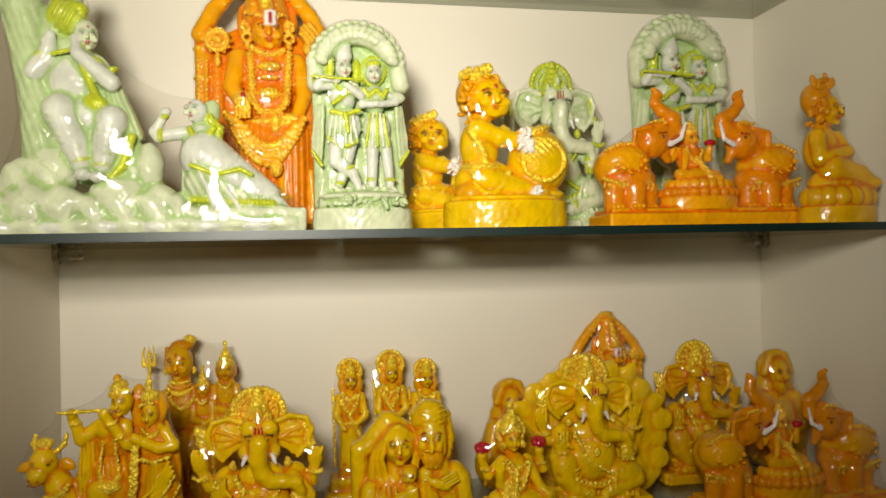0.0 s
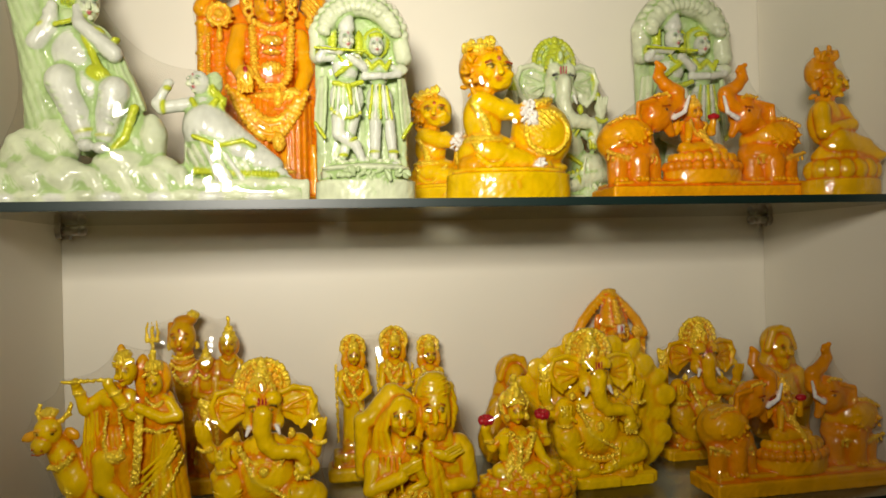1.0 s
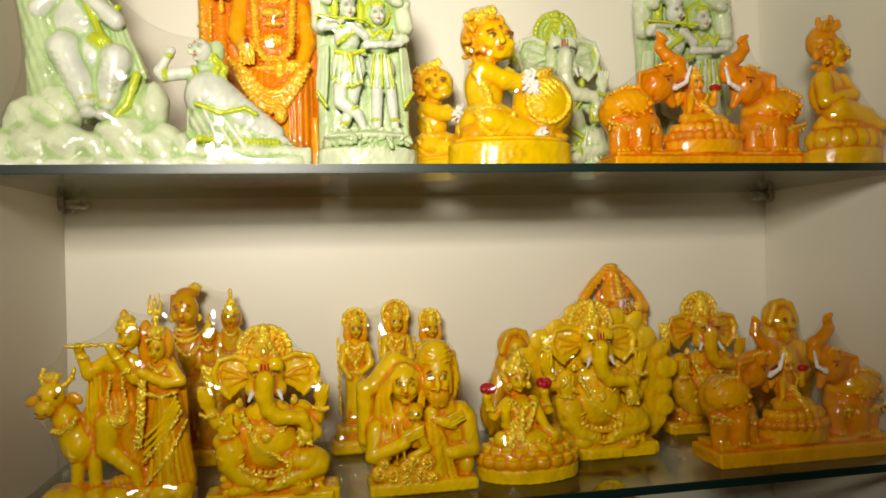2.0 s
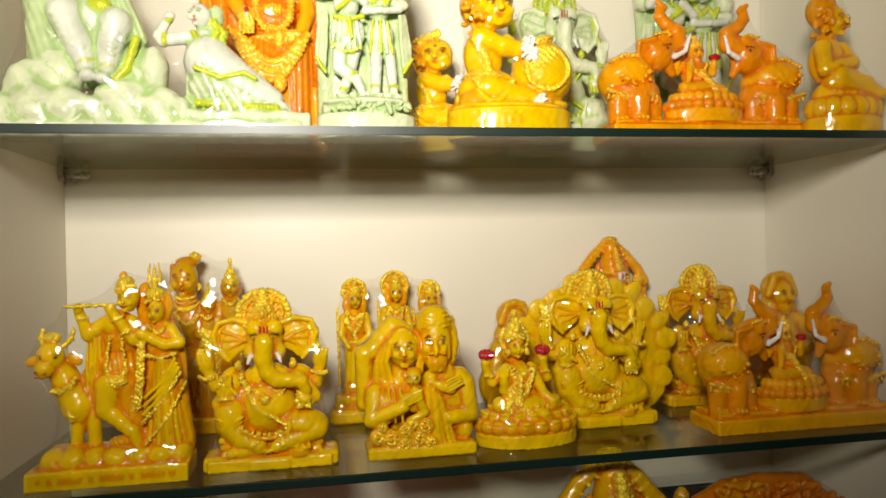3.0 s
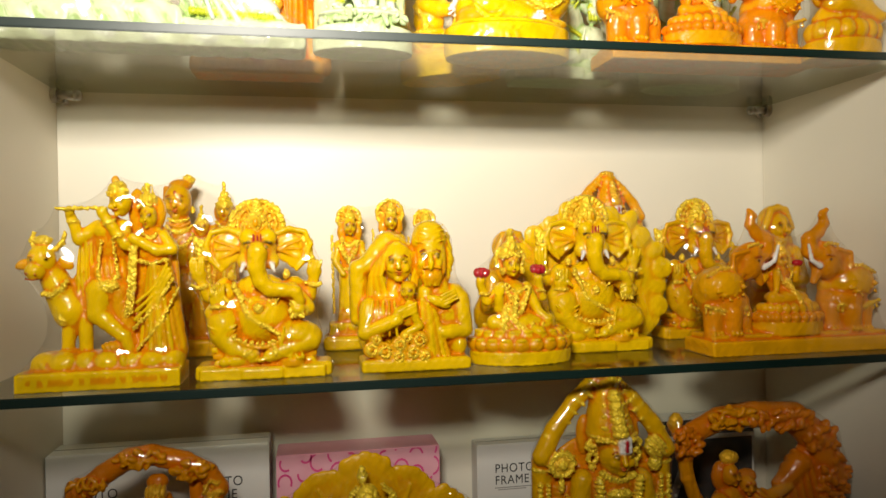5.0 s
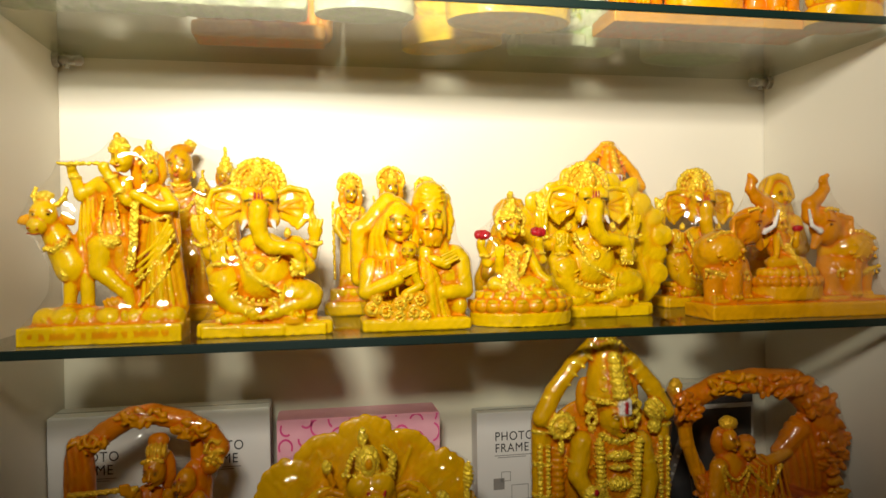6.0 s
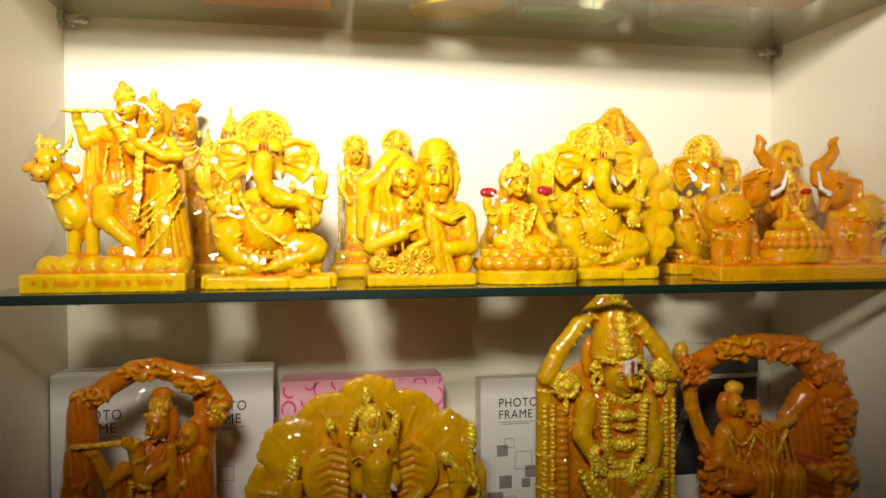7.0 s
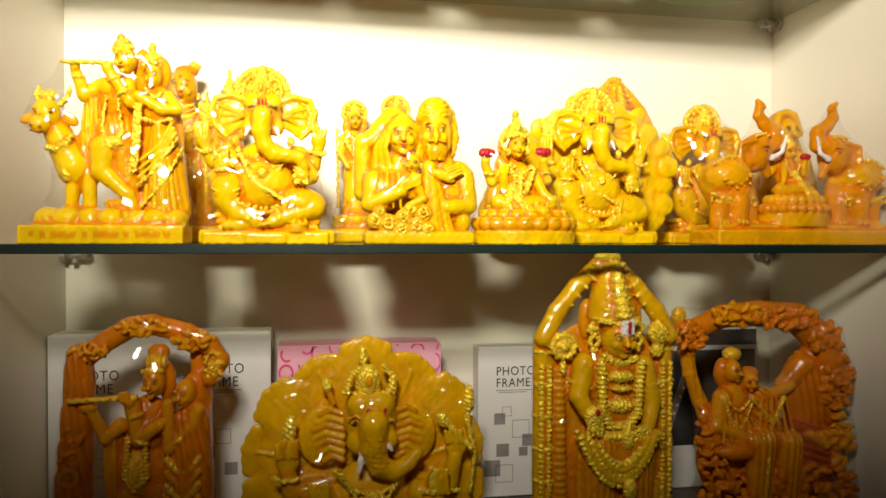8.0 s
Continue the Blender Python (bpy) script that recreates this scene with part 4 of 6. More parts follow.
def arched_couple(S):
    """Two standing figures in relief under a leafy arched canopy."""
    S.drum(641, 372, 415, 88, 48, -6, k=1.5)
    S.drum(641, 354, 376, 80, 42, -6, k=2)
    S.b(641, 352, 78, 9, 8, 36, k=3)
    S.scatter(641, 364, 76, 8, 18, 7, 34, "o", 3)
    S.box(556, 718, 110, 372, -34, -18, 8, c="o", folds=(21, 0.8, 0))
    S.b(634, 116, 80, 78, -28, 12, c="o")
    # canopy: a hood of overlapping leaves with a scalloped lip
    S.l([(562, 150), (562, 108), (584, 74), (630, 56), (682, 74), (706, 108), (714, 150)], 15, 15, -10, k=5)
    S.l([(578, 96), (598, 76), (632, 64), (672, 76), (692, 98)], 15, 15, 2, k=5)
    for i in range(17):
        a = math.radians(174 - 168 * i / 16)
        tilt = math.degrees(a) - 90
        S.b(636 + 76 * math.cos(a), 122 - 74 * math.sin(a), 9, 13, -4 + 3 * (i % 2), 10, tilt + 20, "y", 2.5)
        S.b(635 + 63 * math.cos(a), 118 - 59 * math.sin(a), 8, 12, 8 + 2 * (i % 2), 9, tilt - 20, "y", 2.5)
        if 3 < i < 13:
            S.b(634 + 52 * math.cos(a), 112 - 44 * math.sin(a), 6, 8, 15, 6, tilt, "y", 2)
    # flute player with a tall pale crown and loose hair
    S.l([(616, 70), (612, 104)], 6, 15, 2, 6, c="w", k=1.5)
    S.b(611, 126, 14, 19, 8, 15, c="w")
    S.face(612, 127, 14, 19, 8, 15, turn=0.15)
    S.b(588, 122, 8, 30, -6, 8, c="g")
    S.b(634, 130, 8, 26, -6, 8, c="g")
    S.b(609, 174, 23, 28, 0, 18, c="w")
    S.l([(590, 156), (564, 160), (572, 146), (600, 150)], 8, 6, 6, 20, c="w")
    S.b(566, 148, 9, 10, 8, 8, c="g", k=1.5)
    S.l([(556, 146), (644, 150)], 2.6, 2.6, 26, c="g", k=1)
    S.l([(628, 158), (640, 176), (616, 160)], 8, 6, 8, 22, c="w")
    S.l([(592, 190), (628, 162)], 4, 4, 18, c="g", k=1.5)
    S.swag(594, 626, 152, 16, 3, 20, "g", bead=True)
    S.b(610, 226, 30, 36, 0, 20, c="w")
    for i in range(6):
        S.l([(590 + 7 * i, 204), (582 + 10 * i, 258)], 2.2, 2.6, 17 + 2 * (2.5 - abs(i - 2.5)), c="w" if i % 2 else "y", k=2.5)
    S.swag(582, 638, 250, 14, 3.6, 18, "g", bead=True)
    S.l([(588, 204), (612, 210), (636, 202)], 4.5, 4.5, 20, c="g", k=1.5)
    S.l([(612, 210), (616, 240)], 5, 3, 24, c="g", k=1.5)
    S.l([(596, 256), (594, 290), (624, 312), (636, 342)], 14, 7, 6, 16, c="w")
    S.l([(620, 258), (610, 305), (594, 344)], 13, 7, 2, 8, c="w")
    S.b(638, 347, 11, 5, 18, 9, c="w")
    S.b(592, 349, 10, 5, 10, 9, c="w")
    S.b(618, 302, 10, 4, 16, 8, 30, c="g", k=1.5)
    S.b(601, 328, 9, 4, 10, 8, c="g", k=1.5)
    # companion
    S.b(664, 134, 13, 17, 6, 13, c="w")
    S.face(665, 135, 13, 17, 6, 13, turn=-0.05)
    S.b(664, 126, 24, 28, -8, 8, c="g")
    S.b(664, 126, 17, 20, -3, 7, c="o")
    S.b(664, 117, 13, 6, 8, 9, c="g", k=1.5)
    S.b(666, 180, 20, 26, 0, 16, c="w")
    S.l([(646, 164), (654, 176), (668, 164), (680, 176), (686, 164)], 4.5, 4.5, 14, c="g", k=1.5)
    S.l([(684, 166), (702, 184), (676, 190)], 7, 6, 2, 16, c="w")
    S.b(706, 176, 13, 10, 6, 9, c="y")
    S.l([(650, 166), (642, 190), (668, 190)], 7, 6, 4, 18, c="w")
    S.b(668, 232, 24, 34, 0, 17, c="w")
    for i in range(5):
        S.l([(655 + 6 * i, 206), (648 + 10 * i, 264)], 2.2, 2.6, 15 + 1.5 * (2 - abs(i - 2)), c="g" if i % 2 == 0 else "w", k=2.5)
    S.l([(660, 256), (656, 342)], 12, 8, 4, 10, c="w")
    S.l([(682, 252), (690, 340)], 11, 8, 2, 8, c="w")
    for x in (656, 690):
        S.b(x, 322, 10, 3.4, 10, 9, c="g", k=1.5)
        S.b(x, 345, 9, 5, 14, 10, c="w")
    # side drapes with gilt hems
    for x, s in ((574, -1), (704, 1)):
        for i in range(4):
            S.l([(x + s * 3 * i, 190), (x + s * (2 + 5 * i), 245), (x + s * (6 + 4 * i), 292 - 5 * i)], 4, 3.6, -2 - 3 * i, c="y" if i % 2 else "o", k=2)
        S.l([(x + s * 4, 296), (x + s * 20, 270)], 3.4, 3, 2, c="g")
    S.scatter(640, 340, 66, 8, 12, 7, 8, "y", 9)


def child_with_pot(S):
    """Kneeling curly-haired child with a crown reaching into a round pot."""
    S.drum(892, 360, 411, 107, 62, 0, k=2)
    S.drum(892, 352, 366, 98, 56, 0, k=3)
    S.b(864, 178, 34, 37, 8, 32)
    S.b(872, 196, 26, 20, 16, 24)
    S.b(845, 172, 34, 36, -6, 32, c="o")
    S.scatter(832, 186, 18, 34, 22, 8, 4, "o", 11, 20)
    S.scatter(850, 148, 28, 8, 12, 7, 8, "o", 12, 18)
    S.face(867, 182, 34, 35, 8, 33, turn=0.08)
    S.b(844, 142, 27, 9, 4, 24, c="g", k=2)
    S.beads([(820, 146), (845, 152), (868, 140)], 5.5, 9, 22)
    for x, row in ((820, 140), (832, 134), (846, 132), (858, 128), (866, 126)):
        S.b(x, row, 7, 11, 6, 7, c="g", k=2)
    S.b(850, 226, 20, 20, 2)
    S.b(848, 262, 33, 48, 0, 30)
    S.l([(842, 236), (878, 250), (914, 256)], 19, 14, 18, 22)
    S.b(886, 246, 14, 18, 20, 12, c="g", k=2)
    S.b(918, 246, 14, 12, 24)
    S.scatter(918, 262, 14, 18, 18, 5.5, 34, "w", 13, 5)
    S.scatter(920, 238, 10, 6, 6, 5, 26, "w", 14, 4)
    S.l([(828, 240), (846, 272), (858, 320)], 6, 6, 26, 30, c="g", k=2)
    S.b(858, 326, 54, 40, 0, 38)
    S.b(830, 346, 28, 22, 10, 30, c="o")
    S.l([(852, 322), (905, 338), (948, 350)], 26, 14, 18, 24)
    S.b(846, 302, 34, 9, 8, 34, c="g", k=3)
    S.swag(826, 890, 312, 20, 5, 34, "g")
    S.swag(830, 880, 330, 18, 4, 38, "y")
    # pot
    S.b(952, 290, 53, 58, -2, 48)
    S.b(940, 238, 36, 10, -2, 32, 20, "g", 3)
    S.ring(950, 290, 36, 4, 36, "g", 2)
    S.b(944, 276, 36, 26, 24, 22, 20, "g", 3, (9, 1.6, 45))
    S.scatter(935, 344, 8, 8, 9, 5, 34, "w", 15, 4)
    S.b(965, 348, 30, 10, 4, 26, k=3)


def elephant_pair(S):
    """Two elephants with raised trunks beside a seated lotus figure on a long plinth."""
    S.box(1062, 1416, 381, 406, -46, 46, 3, k=1.5)
    S.box(1070, 1408, 372, 388, -38, 36, 3, k=2)
    # one elephant seen three quarters on, the other turned the opposite way
    for s, m in ((1, lambda v: v), (-1, lambda v: 2458 - v)):
        S.b(m(1104), 300, 46, 40, -4, 36, c="y")
        S.b(m(1112), 322, 44, 30, 0, 36, c="o")
        # draped cloth with a fringed border
        S.b(m(1100), 292, 42, 32, 10, 30, c="y", k=3)
        S.l([(m(1060), 322), (m(1090), 332), (m(1136), 328)], 3.4, 3.4, 29, 29, c="g", k=3)
        for i in range(11):
            S.l([(m(1062 + 8 * i), 324 + 0.6 * i), (m(1061 + 8 * i), 335 + 0.5 * i)], 1.8, 2.0, 31 - abs(i - 6) * 0.8, c="g", k=1.5)
        S.scatter(m(1100), 296, 34, 20, 16, 3.5, 30, "y", 63, 1)
        S.beads([(m(1066), 274), (m(1090), 262), (m(1124), 262)], 3.6, 7, 26)
        for x, y in ((1082, 14), (1112, 24), (1140, 8)):
            S.l([(m(x), 336), (m(x), 368)], 17, 16, y, c="o")
            for i in range(3):
                S.b(m(x - 7 + 7 * i), 369, 3.6, 4, y + 15, 4, c="y", k=1.2)
        # head, ear, raised trunk, tusk
        S.b(m(1150), 254, 27, 31, 8, 25, c="o")
        S.b(m(1158), 236, 17, 17, 12, 18, c="o", k=5)
        S.l([(m(1166), 244), (m(1184), 236), (m(1186), 216), (m(1168), 204), (m(1156), 190), (m(1158), 172)], 16, 7, 12, 12, c="o")
        S.l([(m(1164), 176), (m(1152), 166)], 5, 4, 14, c="o", k=2)
        S.b(m(1128), 256, 17, 26, 22, 7, -12 * s, "o", 2.5)
        S.l([(m(1140), 234), (m(1114), 240), (m(1112), 262), (m(1126), 282)], 4, 3.4, 27, c="o", k=2)
        S.b(m(1126), 258, 9, 15, 29, 4, -12 * s, cut=True)
        S.l([(m(1174), 262), (m(1192), 252), (m(1199), 226)], 5, 2.4, 24, 28, c="w", k=1)
        S.b(m(1158), 250, 2.2, 2.2, 32, 3, c="e", k=0.8)
        S.l([(m(1151), 245), (m(1164), 243)], 1.3, 1.3, 32, c="d", k=1)
        S.l([(m(1166), 268), (m(1176), 288)], 11, 6, 10, c="o")
        S.beads([(m(1142), 226), (m(1160), 222), (m(1172), 230)], 3.4, 6, 28)
    # seated figure on its lotus
    S.drum(1229, 352, 376, 65, 40, 8, k=1.5)
    for i in range(12):
        a = math.radians(180 * i / 11)
        S.b(1229 - 60 * math.cos(a), 346, 9, 9, 8 + 34 * math.sin(a), 9, c="o", k=1.5)
        S.b(1229 - 50 * math.cos(a), 332, 9, 10, 8 + 28 * math.sin(a), 9, k=1.5)
    S.b(1227, 314, 40, 13, 10, 26)
    S.l([(1192, 314), (1226, 324), (1252, 322)], 11, 7, 22, 32)
    S.b(1218, 282, 20, 28, 0, 18, c="o")
    S.b(1219, 250, 12, 16, 6, 14)
    S.face(1219, 251, 12, 16, 6, 14)
    S.b(1219, 244, 18, 24, -6, 9, c="o")
    for i in range(3):
        S.drum(1219, 218 + 8 * i, 228 + 8 * i, 5 + 4 * i, 5 + 4 * i, 4, c="g", k=1)
    S.l([(1200, 270), (1186, 284), (1188, 262)], 7, 5, 2, 6)
    S.l([(1236, 270), (1250, 284), (1252, 264)], 7, 5, 2, 6)
    for x in (1187, 1253):
        S.b(x, 256, 10, 6, 6, 8, c="r", k=1.2)
    S.l([(1206, 272), (1196, 300)], 7, 5, 14, 26)
    S.swag(1205, 1233, 266, 26, 3, 20, "g", bead=True)
    S.l([(1222, 286), (1236, 320)], 5, 6, 20, 34, c="g", k=1.5, folds=(6, 0.9, 60))


def cow_couple(S):
    """Flute player and companion standing before a cow on a rocky plinth."""
    S.box(47, 330, 692, 725, -46, 54, 3, k=1.5)
    for i, (x, r) in enumerate(((86, 20), (122, 24), (160, 20), (200, 24), (240, 22), (278, 24), (310, 20))):
        S.b(x, 682, r * 1.15, 21, 14 + 6 * (i % 2), 28, c="y", k=9)
    S.box(70, 322, 664, 698, -36, 20, 6, c="o")
    S.b(196, 520, 44, 96, -16, 16, c="o", folds=(13, 0.7, 10))
    S.b(262, 540, 58, 112, -18, 18, c="o", folds=(13, 0.7, 5))
    S.scatter(200, 684, 120, 12, 16, 12, 22, "y", 51, 10)
    # cow
    S.b(84, 500, 24, 26, 14, 20)
    S.b(76, 520, 18, 16, 24, 16)
    for x in (72, 98):
        S.b(x, 500, 2.8, 2.4, 32, 4, c="e", k=0.8)
        S.b(x, 494, 7, 3, 31, 4, c="o", k=1.5)
    S.b(66, 524, 2.4, 2.4, 39, 3, c="d", k=0.8)
    S.b(82, 526, 2.4, 2.4, 39, 3, c="d", k=0.8)
    S.l([(64, 533), (76, 535), (86, 532)], 1.5, 1.5, 36, c="d", k=1)
    S.b(52, 508, 17, 9, 6, 6, 20, "o", 2)
    S.b(122, 508, 15, 10, 4, 6, -35, "o", 2)
    S.l([(72, 482), (66, 468), (70, 454)], 6, 3.5, 8, c="g", k=2)
    S.l([(104, 484), (118, 472), (122, 456)], 6, 3.5, 8, c="g", k=2)
    S.b(86, 468, 16, 10, 10, 12, c="g", k=2)
    S.l([(94, 522), (112, 560), (128, 590)], 22, 34, 0, -4)
    S.beads([(90, 560), (104, 562), (120, 552), (134, 534)], 5.5, 8, 24)
    S.b(138, 594, 32, 40, -14, 22)
    S.b(120, 602, 9, 15, 20, 9, c="g", k=2)
    S.l([(128, 606), (122, 664)], 14, 11, 4)
    S.l([(156, 606), (156, 668)], 13, 12, 8)
    S.b(122, 664, 16, 8, 8, 14)
    # flute player
    S.b(222, 402, 19, 25, 14, 18, 8)
    S.face(220, 404, 19, 25, 14, 18, turn=-0.12)
    S.b(246, 416, 16, 40, -10, 12, c="o")
    S.b(216, 376, 17, 10, 10, 16, 20, "g", 2)
    S.b(212, 364, 7, 9, 6, 6, c="o", k=2)
    S.beads([(204, 388), (222, 380), (242, 384)], 5, 8, 24)
    S.b(204, 466, 30, 42, 2, 20, c="o")
    S.b(196, 450, 26, 18, 8, 16)
    S.l([(180, 446), (148, 466), (135, 424)], 14, 9, 2, 16)
    S.b(136, 418, 9, 10, 22, 8)
    S.l([(226, 446), (232, 476), (196, 426)], 13, 9, 12, 28)
    S.b(194, 420, 10, 9, 30, 8)
    S.l([(118, 414), (200, 413)], 3.6, 3.6, 32, c="g", k=1)
    for a, b in ((140, 436), (206, 438), (222, 462)):
        S.b(a, b, 12, 4.5, 16 if a < 150 else 28, 11, 25 if a > 150 else 0, "g", 1.5)
    S.l([(162, 476), (152, 540), (146, 588)], 16, 16, -2, c="y", folds=(9, 1.6, 0))
    S.l([(132, 586), (160, 592)], 5, 5, 12, c="g", k=2)
    S.l([(190, 470), (182, 530), (198, 556), (218, 530), (210, 470)], 3.2, 3.2, 24, c="g", k=1.2, folds=(6, 0.7, 90))
    S.b(200, 549, 21, 11, 26, 10, c="g", k=2)
    S.b(202, 530, 32, 36, 2, 22, c="o", folds=(10, 1.2, 10))
    S.l([(184, 560), (180, 596), (222, 634)], 26, 12, 10, 22)
    S.l([(212, 560), (236, 655)], 26, 14, 0, 8, c="o")
    S.b(206, 655, 22, 10, 16, 14, c="o", folds=(8, 1.3, 30))
    S.l([(228, 636), (236, 662)], 11, 8, 22)
    for i in range(3):
        S.l([(241 + 5 * i, 480), (236 + 5 * i, 560), (230 + 6 * i, 602 - 3 * i)], 3.4, 3.2, 24, c="g", k=1.2)
    # companion
    S.b(271, 428, 15, 21, 12, 15)
    S.face(270, 430, 15, 21, 12, 15, turn=-0.12)
    S.b(276, 420, 24, 32, -6, 14, c="o")
    S.b(269, 398, 18, 12, 6, 14, c="g", k=2, folds=(7, 1.2, 0))
    S.b(267, 380, 7, 14, 2, 6, c="g", k=2)
    S.beads([(256, 412), (270, 406), (286, 412)], 4, 7, 22)
    S.b(276, 478, 27, 34, 2, 18, c="y")
    S.l([(296, 464), (312, 486), (286, 488), (246, 466)], 12, 9, 6, 26)
    S.swag(258, 290, 452, 14, 3.5, 20, "g", bead=True)
    S.l([(278, 506), (286, 575), (290, 664)], 27, 46, -4, 0, c="o", flat=0.62)
    for i in range(10):
        u = i - 4.5
        S.l([(281 + 2.6 * u, 516), (285 + 6.4 * u, 590), (288 + 9.2 * u, 668 - abs(u))], 2.6, 4.2, 24 - 0.6 * u * u, 32 - 1.1 * u * u, c="y" if i % 2 else "o", k=1.8)
    for i in range(4):
        S.l([(306 + 3 * i, 512 + 9 * i), (284, 552 + 11 * i), (252 - 2 * i, 578 + 15 * i)], 3.4, 3.6, 26 - i, 30, c="g" if i == 3 else "y", k=1.8)
    S.l([(252, 660), (296, 610), (324, 556)], 3, 3, 36, 24, c="g", k=1.2)
    S.l([(256, 506), (278, 512), (304, 504)], 4, 4, 22, c="g", k=1.5)


def family_bust(S):
    """Bust of a long-haired mother, an infant and a bearded man over a row of roses."""
    S.box(639, 828, 668, 691, -40, 40, 7, k=1.5)
    S.box(650, 820, 560, 676, -34, -2, 14)
    # mother: veil, parted hair in strands, face
    S.b(700, 494, 34, 40, -8, 22, 10)
    S.l([(690, 466), (654, 508), (640, 514), (640, 600)], 18, 16, -12, -14)
    S.b(706, 502, 25, 35, 12, 24, 6)
    S.face(707, 503, 25, 35, 12, 24, turn=-0.1, mark=False)
    for i in range(6):
        S.l([(700, 470 + i), (684 - 3 * i, 490 + 3 * i), (676 - 3.5 * i, 525), (684 - 6 * i, 556), (678 - 4 * i, 580)], 4, 3.6, 20 - 3 * i, 16 - 2 * i, c="o" if i % 2 else "y", k=1.5)
    for i in range(4):
        S.l([(706, 470 + i), (727 + 2 * i, 488), (734 + 2 * i, 520), (728 + 3 * i, 545)], 4, 3.4, 20 - 3 * i, 12, c="o" if i % 2 else "y", k=1.5)
    S.l([(704, 530), (698, 560)], 14, 20, 2)
    S.b(688, 588, 42, 40, 0, 28)
    S.b(672, 600, 30, 34, 6, 28, k=5)
    S.l([(656, 580), (648, 622), (700, 600)], 17, 11, 12, 38)
    S.b(708, 586, 16, 9, 38, 8, 25)
    for i in range(4):
        S.l([(712, 580 + 5 * i), (732, 572 + 5 * i)], 2.8, 2.4, 43, k=1.2)
    for i in range(5):
        S.l([(660 + 9 * i, 568), (652 + 12 * i, 628)], 2.4, 2.4, 27 + 2 * i, c="o" if i % 2 else "y", k=3)
    # infant
    S.b(720, 552, 13, 15, 32, 13)
    S.face(719, 553, 13, 15, 32, 13, turn=-0.2, mark=False)
    S.b(722, 544, 13, 10, 28, 12, c="o", k=1.5)
    S.b(722, 588, 18, 26, 24, 15)
    S.l([(722, 575), (738, 612), (718, 622)], 8, 6, 36)
    # man: turban, brow, long nose, beard
    S.b(764, 496, 27, 40, 8, 25)
    S.b(763, 464, 31, 34, -2, 28, -6)
    for i in range(4):
        S.l([(735 + 2 * i, 466 - 8 * i), (762, 472 - 9 * i), (791 - 2 * i, 462 - 8 * i)], 1.2, 1.2, 25 - 2 * i, c="y", k=3)
    S.l([(790, 460), (798, 500), (792, 532)], 11, 9, -6, c="y", folds=(8, 0.9, 30))
    S.face(762, 495, 27, 38, 8, 25, turn=-0.08, mark=False)
    S.b(760, 505, 4, 13, 36, 5, k=3)
    S.b(764, 530, 19, 17, 18, 16, c="o", k=3)
    S.b(743, 508, 6, 22, 12, 14, c="o", k=3)
    S.b(785, 508, 6, 22, 10, 14, c="o", k=3)
    S.l([(748, 513), (762, 510), (776, 513)], 2.8, 2.8, 33, c="o", k=1.2)
    for i in range(7):
        S.l([(748 + 5 * i, 518), (751 + 4 * i, 545)], 1.8, 1.6, 32 - abs(i - 3) * 2, c="o" if i % 2 else "y", k=1.5)
    S.l([(772, 536), (776, 556)], 19, 26, -2)
    S.b(790, 600, 38, 56, -2, 28)
    S.b(806, 566, 21, 24, 0, 24)
    S.l([(814, 572), (820, 622), (782, 626)], 18, 13, 8, 24)
    S.b(774, 572, 22, 9, 31, 7, -25)
    for i in range(4):
        S.l([(776 + 3 * i, 562 + 5 * i), (800 + 2 * i, 551 + 5 * i)], 2.8, 2.4, 36, k=1.2)
    S.l([(752, 556), (756, 600), (758, 668)], 13, 20, 16, c="y")
    for i in range(6):
        S.l([(744 + 5 * i, 566 + 5 * i), (746 + 9 * i, 668)], 2.8, 3.4, 32 - abs(i - 2), c="o" if i % 2 else "y", k=2.5)
    S.b(812, 650, 14, 20, 8, 20, c="y")
    # roses
    for i, (x, row, r) in enumerate(((656, 650, 13), (678, 655, 17), (704, 644, 13), (702, 664, 12), (726, 658, 14), (737, 636, 15), (664, 634, 10), (716, 630, 11), (746, 664, 11))):
        S.b(x, row, r, r, 26, 12, c="o", k=1.5)
        S.ring(x, row, r * 0.85, 3, 35, "o", 1.2)
        S.ring(x + 1, row, r * 0.5, 2.6, 39, "g", 1)
        S.b(x, row, r * 0.25, r * 0.25, 41, 4, c="o", k=1)


